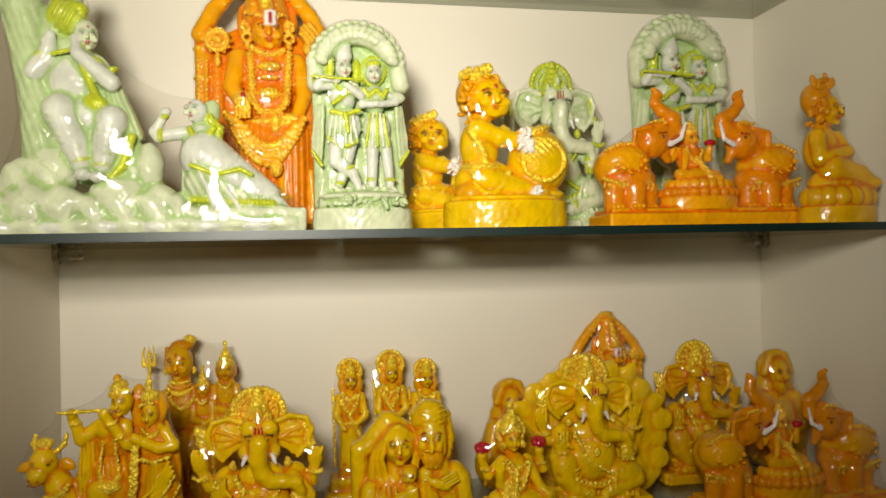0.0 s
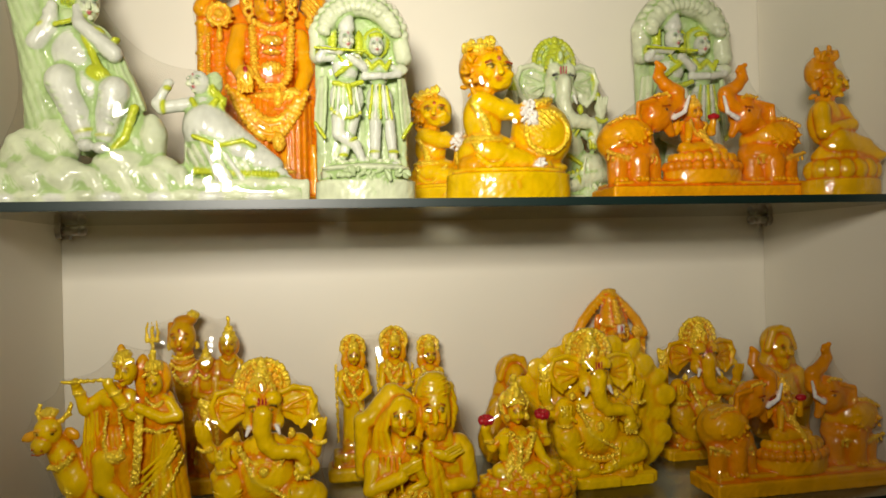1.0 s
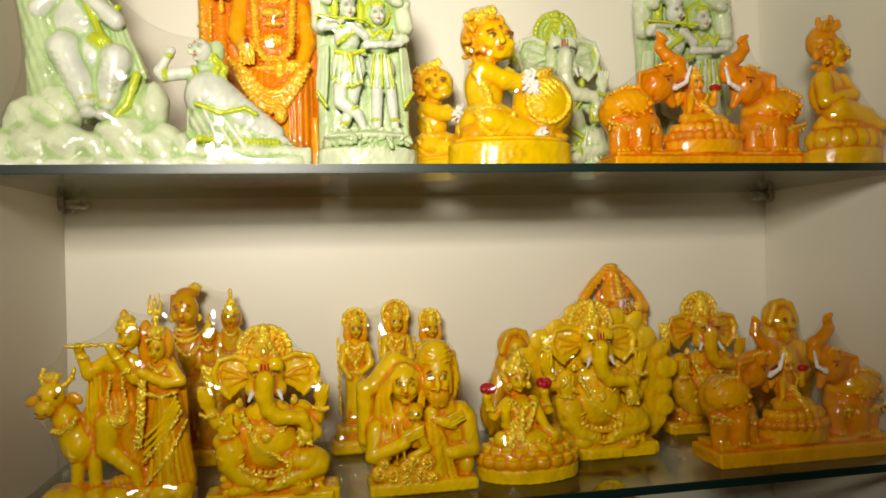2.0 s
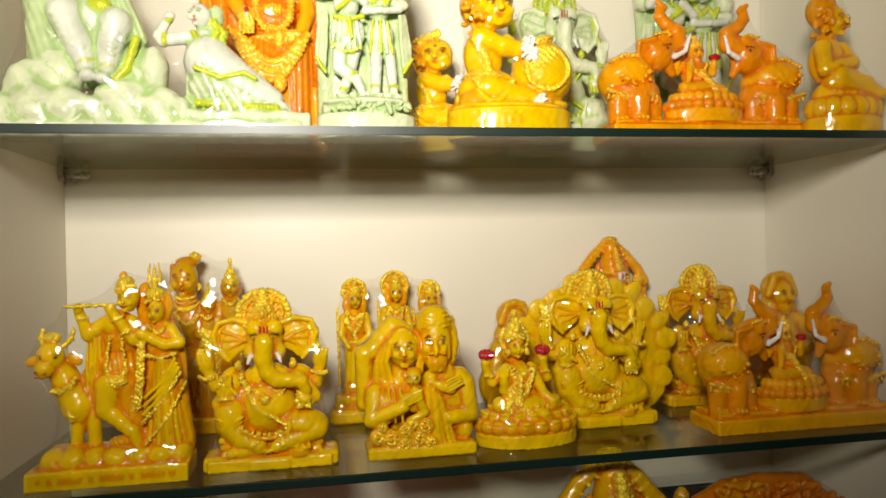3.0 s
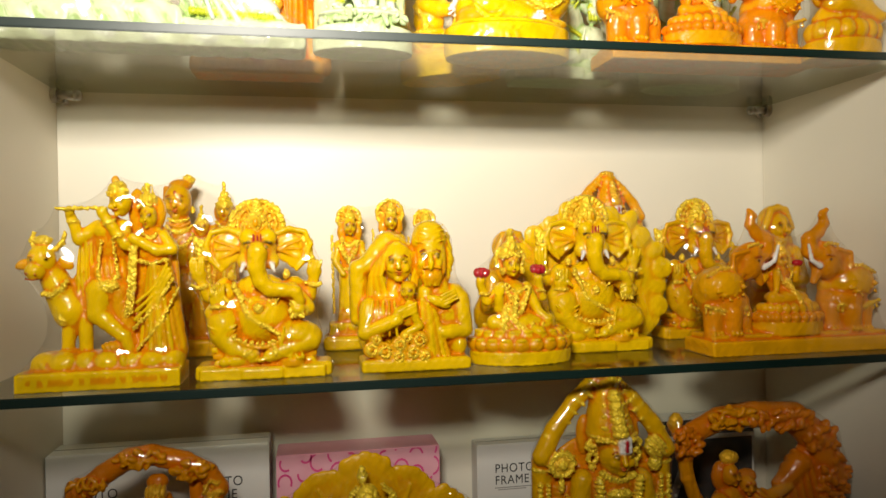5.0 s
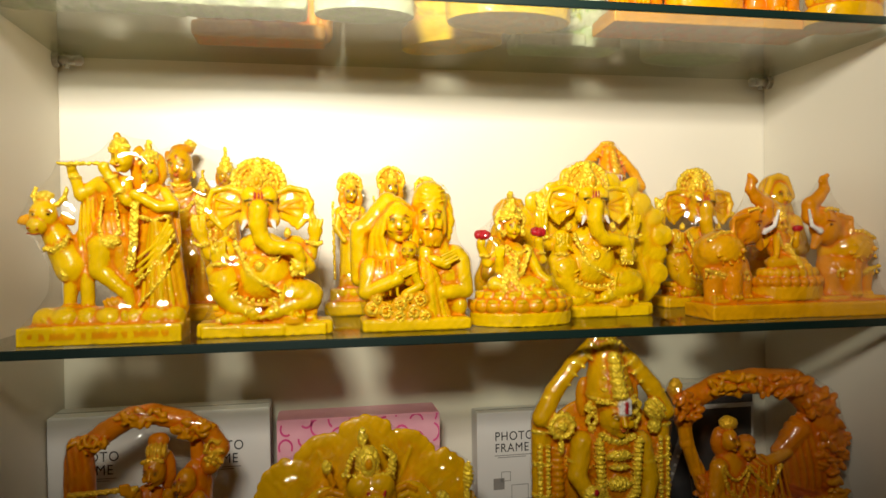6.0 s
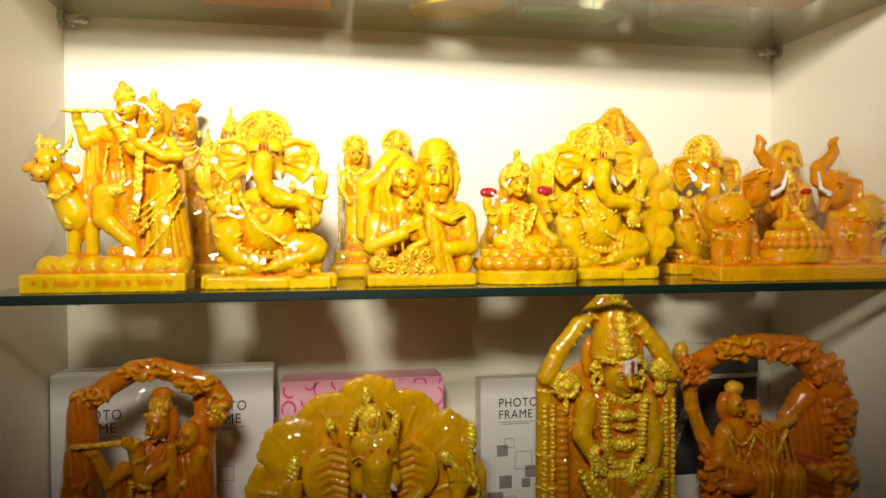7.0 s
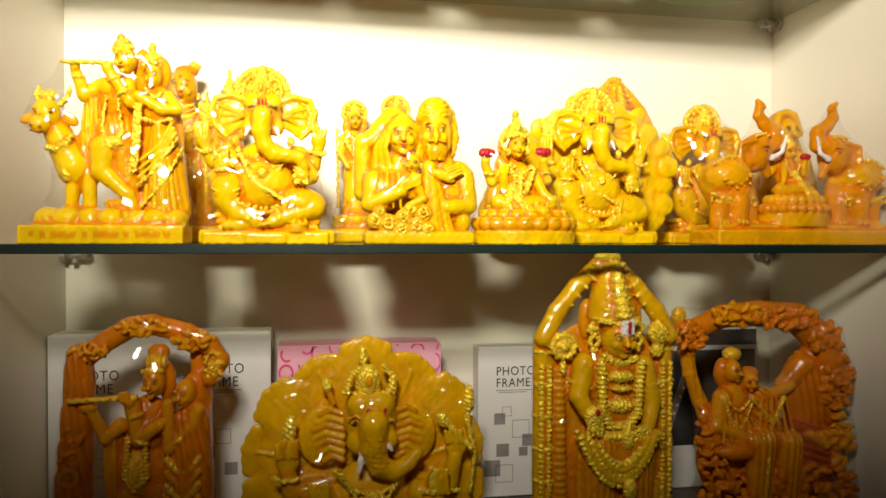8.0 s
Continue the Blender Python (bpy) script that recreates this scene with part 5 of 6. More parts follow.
def lotus_seated(S):
    """Crowned figure seated on an open lotus, holding a red bloom in each raised hand."""
    S.drum(922, 653, 677, 88, 55, 0, k=1.5)
    for ring, (rad, row, pr) in enumerate(((78, 642, 15), (66, 628, 14), (54, 618, 12))):
        for i in range(12 - ring):
            a = math.radians(-8 + 196 * i / (11 - ring))
            X, Y = 922 - rad * math.cos(a), 0.6 * rad * math.sin(a)
            S.b(X, row, pr, pr * 0.85, Y, pr * 0.8, c="o" if ring != 1 else "y", k=1.5)
            S.b(X - 6 * math.cos(a), row - pr * 0.6, pr * 0.55, 3, Y + 6 * math.sin(a), pr * 0.5, c="y", k=1.5)
    S.b(918, 606, 52, 18, 8, 34)
    S.l([(872, 604), (900, 618), (944, 620)], 14, 9, 22, 40)
    S.l([(964, 604), (940, 618), (905, 622)], 14, 9, 20, 38)
    S.b(912, 572, 24, 40, 0, 22, c="o")
    S.b(911, 556, 22, 16, 10, 16, k=4)
    S.l([(892, 580), (884, 614)], 10, 9, 20, 32, c="g", k=1.5, folds=(6, 1.0, 20))
    S.b(906, 506, 14, 20, 10, 16)
    S.face(906, 507, 14, 20, 10, 16)
    S.b(906, 506, 25, 32, -8, 10, c="o")
    S.ring(906, 494, 24, 3.6, -3, "g", 1.2)
    for i in range(4):
        S.drum(905, 456 + 9 * i, 467 + 9 * i, 7 + 4 * i, 6 + 4 * i, 3, c="g", k=1)
    S.b(905, 450, 6, 8, 3, 6, c="g")
    S.b(905, 476, 6, 10, 18, 5, c="g", k=1)
    S.beads([(888, 492), (904, 487), (922, 492)], 3.6, 6, 22)
    for x in (889, 923):
        S.b(x, 516, 5, 7, 12, 5, c="g", k=1.2)
    S.l([(890, 546), (864, 568), (852, 540)], 10, 7, 0, 6)
    S.b(852, 532, 8, 8, 8, 7)
    S.l([(934, 546), (960, 564), (954, 538)], 10, 7, 0, 6)
    S.b(953, 530, 8, 8, 8, 7)
    for x, row in ((854, 518), (953, 514)):
        for i in range(7):
            a = i * 0.9
            S.b(x + 9 * math.cos(a), row + 2.4 * math.sin(a), 5.5, 7, 8 + 7 * math.sin(a), 5, 20 * math.cos(a), "r", 1)
    S.l([(892, 550), (880, 580), (878, 556)], 9, 7, 14, 28)
    for i in range(4):
        S.l([(872 + 4 * i, 554), (871 + 4.5 * i, 540)], 2.4, 2, 32, k=1)
    S.l([(934, 552), (950, 590), (962, 600)], 9, 7, 12, 30)
    for x, row in ((858, 556), (957, 552), (888, 562), (940, 566)):
        S.b(x, row, 10, 3, 8, 9, c="g", k=1.2)
    S.swag(894, 930, 538, 14, 3.2, 24, "g", bead=True)
    S.swag(890, 934, 540, 34, 3.2, 24, "g", bead=True)
    S.l([(908, 560), (902, 600), (924, 622)], 5, 6, 26, 42, c="g", k=1.5, folds=(6, 0.9, 30))
    S.l([(932, 545), (918, 585), (888, 600)], 4, 4, 24, 34, c="g", k=1.5)
    for i in range(5):
        S.swag(884 + 10 * i, 912 + 10 * i, 606, 14, 2, 42 - abs(i - 2) * 2, "o" if i % 2 else "g")


def halo_trio(S):
    """Three slim standing figures with rayed halos on a stepped base."""
    S.box(576, 790, 622, 647, -26, 34, 8, k=1.5)
    S.box(586, 782, 600, 626, -24, 26, 5, c="y", k=2)
    S.box(602, 770, 580, 604, -24, 20, 5, c="o", k=2)
    for x, top, r in ((623, 420, 20), (695, 411, 23), (757, 424, 18)):
        S.b(x, top, r - 2, r - 2, -10, 5, c="g", k=2)
        S.ring(x, top, r, 3.4, -5, "g", 1.2)
        for i in range(14):
            a = i * 0.4488
            S.l([(x + 9 * math.cos(a), top + 9 * math.sin(a)), (x + (r - 3) * math.cos(a), top + (r - 3) * math.sin(a))], 1.8, 1.8, -4, c="g" if i % 2 else "o", k=1)
        S.b(x + 1, top + 14, 11, 15, 8, 13)
        S.face(x + 1, top + 15, 11, 15, 8, 13)
        S.drum(x + 1, top - 10, top + 4, 9, 9, 6, c="g", k=1.2)
        S.b(x + 1, top - 12, 5, 7, 6, 5, c="g", k=1.2)
        S.b(x - 13, top + 24, 8, 15, -4, 8, c="o")
        S.b(x + 15, top + 24, 8, 15, -4, 8, c="o")
        S.b(x, top + 58, 19, 28, 0, 15, c="y")
        S.b(x - 19, top + 46, 8, 9, 2, 9)
        S.b(x + 19, top + 46, 8, 9, 2, 9)
        S.l([(x - 19, top + 46), (x - 24, top + 76), (x - 12, top + 96)], 7, 5, 4, 16)
        S.l([(x + 19, top + 46), (x + 25, top + 76), (x + 10, top + 88)], 7, 5, 4, 16)
        for dx in (-24, 25):
            S.b(x + dx, top + 70, 9, 3, 6, 9, c="g", k=1)
        S.swag(x - 13, x + 13, top + 34, 14, 3, 14, "g", bead=True)
        S.swag(x - 15, x + 15, top + 36, 34, 3, 15, "g", bead=True)
        S.b(x, top + 88, 20, 4, 4, 15, c="g", k=1.5)
        S.l([(x, top + 90), (x + 2, 588)], 18, 23, -2, c="y")
        for i in range(5):
            S.l([(x - 10 + 5 * i, top + 92), (x - 16 + 8.5 * i, 586)], 2.6, 3.4, 14 - abs(i - 2) * 2.5, c="o" if i % 2 else "y", k=2)
        S.l([(x - 17, top + 50), (x + 8, top + 92), (x + 20, top + 120)], 3.6, 3.6, 16, 12, c="g", k=1.5)
        S.l([(x - 30, top + 30), (x - 28, 584)], 2.6, 2.6, 0, c="g", k=1)
        S.b(x, 588, 20, 7, 8, 14, c="o", k=2)
    for i in range(9):
        S.b(606 + 20 * i, 606, 8, 7, 24, 6, c="y", k=1.5)


def seated_family(S):
    """Group with a tall topknotted figure, a trident and two crowned companions."""
    S.box(262, 448, 648, 679, -36, 40, 5, k=1.5)
    S.box(272, 440, 560, 652, -30, 14, 8, c="d")
    # broad face under piled hair
    S.b(322, 396, 24, 33, 8, 24)
    S.face(321, 398, 24, 33, 8, 24, turn=-0.05)
    S.b(326, 366, 21, 11, 2, 17, c="o", k=2)
    S.b(340, 356, 12, 10, 0, 11, c="g", k=1.5, folds=(6, 1.0, 60))
    S.l([(300, 372), (296, 410)], 5, 4, 0, c="o")
    for x in (297, 347):
        S.b(x, 412, 4, 8, 4, 5, c="g", k=1.2)
    S.l([(323, 424), (325, 446)], 16, 20, 2)
    for i in range(3):
        S.swag(306 - 2 * i, 342 + 2 * i, 428 + 7 * i, 5 + 3 * i, 2.8, 20, "g" if i % 2 == 0 else "o")
    S.b(328, 482, 38, 48, 0, 24, c="y")
    S.swag(304, 352, 450, 30, 3.6, 24, "g", bead=True)
    S.l([(296, 458), (284, 502), (304, 540)], 13, 9, 4, 18)
    S.l([(358, 458), (366, 500), (344, 536)], 13, 9, 4, 18)
    S.b(335, 560, 42, 44, 6, 28, c="y")
    for i in range(6):
        S.l([(312 + 8 * i, 528), (300 + 13 * i, 610)], 3, 3.6, 30 - abs(i - 2.5) * 3, c="o" if i % 2 else "y", k=2.5)
    S.l([(267, 376), (270, 648)], 3.4, 3.4, 0, c="g", k=1)
    for dx in (-9, 0, 9):
        S.l([(267 + dx, 400), (267 + dx * 1.2, 384), (267 + dx * 0.8, 366)], 4, 1.6, 0, c="g", k=1.2)
    S.l([(257, 400), (277, 400)], 4, 4, 0, c="g", k=1.5)
    # crowned companions
    for x, top, s, y in ((404, 412, 1.0, 6), (364, 444, 0.8, 14)):
        S.b(x, top, 15 * s, 20 * s, y, 16 * s)
        S.face(x, top + 1, 15 * s, 20 * s, y, 16 * s)
        S.b(x, top + 4, 20 * s, 24 * s, y - 10, 10, c="o")
        for i in range(4):
            S.drum(x, top - 42 * s + 9 * s * i, top - 30 * s + 9 * s * i, (4 + 4 * i) * s, (4 + 4 * i) * s, y, c="g", k=1)
        S.b(x, top - 46 * s, 4 * s, 6 * s, y, 4, c="g", k=1)
        S.swag(x - 13 * s, x + 13 * s, top + 22 * s, 12 * s, 3, y + 14, "g", bead=True)
        S.b(x, top + 48 * s, 23 * s, 34 * s, y - 4, 18 * s, c="y")
        S.l([(x - 20 * s, top + 36 * s), (x - 22 * s, top + 70 * s), (x, top + 74 * s)], 8 * s, 6 * s, y, y + 14)
        S.l([(x + 20 * s, top + 36 * s), (x + 22 * s, top + 70 * s), (x + 4, top + 80 * s)], 8 * s, 6 * s, y, y + 14)
        S.l([(x, top + 84 * s), (x, min(650, top + 230 * s))], 24 * s, 32 * s, y - 6, c="o")
        for i in range(5):
            S.l([(x + (i - 2) * 7 * s, top + 86 * s), (x + (i - 2) * 13 * s, min(648, top + 226 * s))], 3, 3.6, y + 18 * s - abs(i - 2) * 3, c="y" if i % 2 else "g", k=2)


def robed_bust(S, x, row, s=1.0):
    """Hooded robed seated figure, broad at the foot."""
    S.b(x, row + 30 * s, 16 * s, 21 * s, 8, 17 * s)
    S.face(x, row + 30 * s, 16 * s, 21 * s, 8, 17 * s, mark=False)
    S.b(x, row + 22 * s, 25 * s, 25 * s, -6, 15 * s, c="y")
    S.l([(x - 22 * s, row + 30 * s), (x - 12 * s, row + 4 * s), (x, row), (x + 12 * s, row + 4 * s), (x + 22 * s, row + 30 * s)], 5 * s, 5 * s, 8, c="y", k=2)
    S.b(x, row + 46 * s, 11 * s, 11 * s, 14, 9 * s, c="y", k=2)
    for i in range(5):
        S.l([(x - 8 * s + 4 * s * i, row + 42 * s), (x - 5 * s + 2.5 * s * i, row + 58 * s)], 2, 1.6, 20, c="y" if i % 2 else "o", k=1)
    S.l([(x, row + 54 * s), (x - 2, row + 120 * s)], 30 * s, 52 * s, -4, flat=0.55)
    for i in range(8):
        S.l([(x - 20 * s + 6 * s * i, row + 60 * s), (x - 42 * s + 11.5 * s * i, row + 150 * s)], 2.6, 4, 14, 26 - abs(i - 3.5) * 4, c="o" if i % 2 else "y", k=3)
    S.l([(x - 26 * s, row + 68 * s), (x - 36 * s, row + 110 * s), (x, row + 116 * s)], 12 * s, 9 * s, 6, 26)
    S.l([(x + 26 * s, row + 68 * s), (x + 34 * s, row + 106 * s), (x + 4, row + 112 * s)], 12 * s, 9 * s, 6, 24)


def tree_scene(S):
    """Seated flute player leaning on a tree trunk with a companion reclining at his feet."""
    S.box(-8, 330, 352, 421, -46, 44, 12, c="y", folds=(47, 2.5, 30))
    S.box(200, 552, 372, 421, -44, 40, 9, c="y", folds=(53, 1.8, 20))
    for i in range(12):
        S.b(20 + 44 * i, 404 - 3 * (i % 2), 30, 12, 34, 14, c="y" if i % 2 else "w", k=5)
    # rocks and tree
    for x, row, rx, rz, y in ((18, 372, 28, 36, 10), (48, 335, 40, 52, 4), (92, 318, 46, 60, 0), (70, 368, 44, 40, 20), (120, 368, 44, 34, 22), (240, 312, 44, 56, -4), (268, 300, 24, 44, 6), (212, 350, 50, 34, 16), (285, 352, 30, 22, 10)):
        S.b(x, row, rx, rz, y, 30, c="y", k=8, folds=(31, 1.2, 50))
    S.l([(78, 300), (74, 190), (62, 110), (44, 20), (20, -35)], 34, 36, -14, -16, c="o", folds=(15, 1.0, 20))
    S.l([(70, 110), (110, 30), (128, -30)], 30, 24, -20, -22, c="o", folds=(13, 0.9, 0))
    S.l([(50, 40), (0, -10)], 22, 18, -12, c="o")
    # seated figure
    S.b(162, 74, 20, 27, 16, 20)
    S.face(166, 76, 20, 27, 16, 20, turn=0.2)
    S.b(134, 40, 29, 30, 6, 24, -20, "g", 3, (11, 2.2, -30))
    S.b(112, 30, 20, 28, 0, 16, -20, "g", 3)
    S.b(152, 28, 14, 12, 12, 14, c="g", k=2)
    S.b(120, 92, 26, 18, 0, 16, c="o")
    S.l([(110, 110), (160, 96)], 4, 4, 30, c="g", k=1)
    S.b(136, 148, 44, 48, 0, 28, 20, "w")
    S.l([(98, 112), (74, 136), (100, 96), (104, 76)], 21, 9, 6, 22, c="w")
    S.b(100, 88, 12, 9, 24, 8, c="w")
    S.b(86, 108, 12, 6, 18, 12, 30, "g", 2)
    S.l([(160, 118), (206, 156), (152, 108)], 19, 11, 14, 34, c="w")
    S.l([(152, 110), (148, 82)], 10, 8, 34, 30, c="w")
    S.b(208, 134, 10, 6, 22, 10, 30, "g", 2)
    S.b(176, 118, 18, 7, 26, 10, -10, "g", 2)
    S.l([(160, 128), (176, 170), (196, 205)], 7, 6, 28, 26, c="g", k=2)
    S.l([(192, 140), (220, 200), (238, 240)], 16, 18, 0, 0, c="o", folds=(9, 1.6, 20))
    S.b(180, 192, 22, 15, 26, 12, -25, "g", 3)
    S.b(160, 214, 52, 36, 4, 30, c="w")
    S.b(160, 250, 66, 80, -18, 22, c="o", folds=(15, 0.8, 15))
    S.b(150, 160, 56, 70, -16, 18, c="o")
    S.l([(118, 205), (142, 262), (154, 296)], 29, 17, 22, 28, c="w")
    S.l([(206, 222), (196, 262), (190, 300)], 27, 16, 22, 26, c="w")
    for i in range(5):
        S.l([(100 + 7 * i, 214 + 12 * i), (128 + 7 * i, 222 + 12 * i)], 2.4, 2, 44, c="o", k=5)
        S.l([(186 + 2 * i, 226 + 12 * i), (214 - 2 * i, 232 + 12 * i)], 2.4, 2, 42, c="o", k=5)
    S.b(154, 292, 17, 7, 30, 16, 15, "g", 2)
    S.b(190, 298, 16, 6, 28, 15, c="g", k=2)
    S.b(160, 316, 14, 11, 38, 14, c="w")
    S.b(184, 320, 14, 10, 38, 14, c="w")
    S.l([(240, 250), (224, 300), (200, 325)], 8, 6, 26, 30, c="g", k=2)
    S.l([(166, 240), (172, 300)], 12, 12, 14, c="o")
    # reclining companion
    S.b(352, 200, 19, 22, 8, 18, 20, "w")
    S.b(370, 208, 20, 34, -4, 16, -25, "o")
    S.b(374, 236, 16, 28, -6, 12, -20, "o")
    S.l([(332, 238), (284, 246), (276, 238), (298, 204)], 12, 8, 10, 14, c="w")
    S.b(298, 202, 10, 7, 16, 7, c="w")
    S.b(288, 244, 6, 13, 14, 12, c="g", k=2)
    S.b(296, 212, 8, 5, 16, 9, c="g", k=2)
    S.b(358, 256, 32, 38, 2, 22, c="w")
    S.l([(340, 232), (356, 260), (384, 232)], 5, 5, 22, c="g", k=2)
    S.l([(338, 262), (336, 350)], 14, 18, 0, c="y", folds=(9, 1.4, 0))
    S.l([(364, 280), (420, 318), (476, 352)], 46, 28, 0, 2, c="w")
    S.l([(360, 330), (440, 350)], 34, 26, 6, c="y", folds=(13, 1.6, 30))
    for i in range(7):
        S.l([(348 + 6 * i, 288 - 2 * i), (372 + 14 * i, 336 - 2 * i), (384 + 22 * i, 372)], 3.4, 4.4, 40 - 4 * i, 42 - 4 * i, c="y" if i % 2 else "w", k=2.5)
    S.l([(344, 300), (388, 316), (432, 306), (452, 316)], 4, 4, 44, 34, c="g", k=1.5)
    S.l([(372, 210), (392, 232), (384, 280), (410, 300)], 9, 8, 8, 16, c="g", k=2, folds=(7, 1.0, 20))
    S.face(349, 198, 19, 22, 8, 18, turn=-0.35)
    S.l([(348, 250), (362, 292), (380, 240)], 4.5, 4.5, 24, c="g", k=2)
    S.l([(344, 358), (400, 362), (490, 366)], 6, 6, 30, c="g", k=3, folds=(7, 1.2, 0))
    S.b(492, 362, 20, 12, 14, 16, c="w")


def lotus_child(S):
    """Seated figure with piled-up hair and folded arms on a lotus."""
    S.drum(1488, 366, 396, 70, 50, 0, k=2)
    for i in range(9):
        a = math.radians(180 * i / 8)
        S.b(1488 - 56 * math.cos(a), 350, 16, 18, 40 * math.sin(a), 15, c="y", k=2)
    S.b(1468, 196, 21, 27, 8, 22)
    S.face(1472, 198, 21, 27, 8, 22, turn=0.25, mark=False)
    S.b(1456, 176, 27, 30, -4, 24, c="o")
    S.scatter(1450, 200, 14, 34, 14, 8, 2, "o", 21, 16)
    S.scatter(1458, 150, 20, 12, 14, 8, 2, "o", 22, 12)
    S.b(1462, 228, 16, 14, 0)
    S.b(1460, 264, 31, 42, 0, 26)
    S.l([(1440, 244), (1438, 284), (1488, 272)], 14, 10, 16, 30)
    S.l([(1482, 246), (1496, 274), (1470, 278)], 13, 9, 10, 30)
    S.l([(1480, 240), (1500, 280), (1530, 320)], 9, 10, -6, c="o")
    S.b(1486, 326, 54, 24, 4, 36)
    S.l([(1464, 300), (1510, 312), (1534, 326)], 24, 13, 22, 30)
    S.b(1536, 326, 13, 9, 34, 12)
    S.l([(1448, 320), (1442, 350)], 14, 12, 8)


def arbour_couple(S):
    """Flute player and companion under a knotty blossoming bough."""
    S.box(100, 405, 972, 1001, -40, 40, 6, k=2)
    S.l([(132, 990), (130, 850), (138, 740), (142, 670), (142, 625)], 34, 24, -6, -4, c="o", folds=(14, 1.6, 10))
    S.ring(132, 824, 14, 4, 24, "y", 3)
    S.scatter(132, 770, 18, 40, 14, 9, 12, "o", 31)
    S.l([(140, 632), (185, 598), (232, 572), (270, 568), (330, 584), (372, 606), (392, 634), (374, 664)], 19, 17, -6, 0, c="o")
    S.scatter(160, 610, 34, 14, 16, 8, 8, "y", 32)
    S.scatter(255, 570, 44, 14, 26, 9, 8, "y", 33)
    S.scatter(345, 596, 34, 16, 22, 9, 8, "y", 34)
    S.scatter(382, 640, 16, 26, 18, 8, 6, "g", 35)
    S.l([(345, 610), (355, 700), (350, 990)], 12, 26, -18, c="o")
    # flute player
    S.b(276, 664, 20, 28, 14, 20, 6)
    S.b(296, 670, 15, 36, -4, 12, c="o")
    S.b(279, 633, 22, 16, 6, 17, c="g", k=2, folds=(8, 1.4, 0))
    S.b(280, 616, 20, 14, -4, 12, c="o")
    S.beads([(258, 646), (277, 640), (298, 648)], 4.5, 7, 24)
    S.face(273, 667, 20, 28, 14, 20, turn=-0.1)
    S.b(262, 740, 36, 50, 0, 22, c="o")
    S.b(270, 830, 84, 120, -16, 16, c="o", folds=(14, 0.8, 8))
    S.l([(238, 702), (250, 762), (288, 738)], 15, 11, 18, 26)
    S.l([(236, 696), (228, 690)], 11, 10, 28)
    S.l([(214, 742), (190, 762), (168, 712)], 14, 9, 4, 18)
    S.b(165, 706, 15, 9, 22, 8)
    S.l([(134, 692), (246, 688)], 5, 5, 30, c="g", k=1)
    for i in range(3):
        S.l([(222 + 6 * i, 680), (224 + 6 * i, 694)], 3.6, 3.2, 36, k=1.2)
    S.b(246, 722, 13, 5, 26, 13, 20, "g", 1.5)
    S.b(256, 766, 15, 5, 26, 14, -20, "g", 1.5)
    S.l([(198, 760), (196, 820), (204, 890)], 15, 14, -2, c="y", folds=(9, 1.3, 0))
    S.l([(232, 760), (226, 830), (242, 852), (264, 830), (262, 770)], 5, 5, 24, c="g", k=1.5, folds=(7, 1.0, 90))
    S.b(244, 826, 24, 40, 10, 20, c="g", k=3, folds=(9, 1.3, 0))
    S.b(256, 830, 46, 60, -4, 24, c="o")
    S.l([(232, 870), (226, 980)], 24, 18, 4, c="y")
    S.l([(280, 870), (262, 980)], 26, 18, 2, c="o")
    S.b(236, 900, 30, 14, 16, 20, c="g", k=3, folds=(8, 1.3, 0))
    # companion
    S.b(330, 688, 19, 25, 12, 18, -12)
    S.b(344, 690, 24, 36, -4, 15, c="o")
    S.face(326, 690, 19, 25, 12, 18, turn=-0.25)
    S.l([(300, 706), (303, 782), (342, 746), (354, 718)], 11, 13, 18, 16)
    S.b(320, 768, 12, 5, 22, 12, 40, "g", 1.5)
    S.l([(340, 740), (332, 850), (328, 984)], 32, 46, -4, c="o", folds=(12, 1.8, 12))
    for i in range(4):
        S.swag(300, 356, 800 + 22 * i, 22, 6, 26 + 2 * i, "y" if i % 2 else "g")


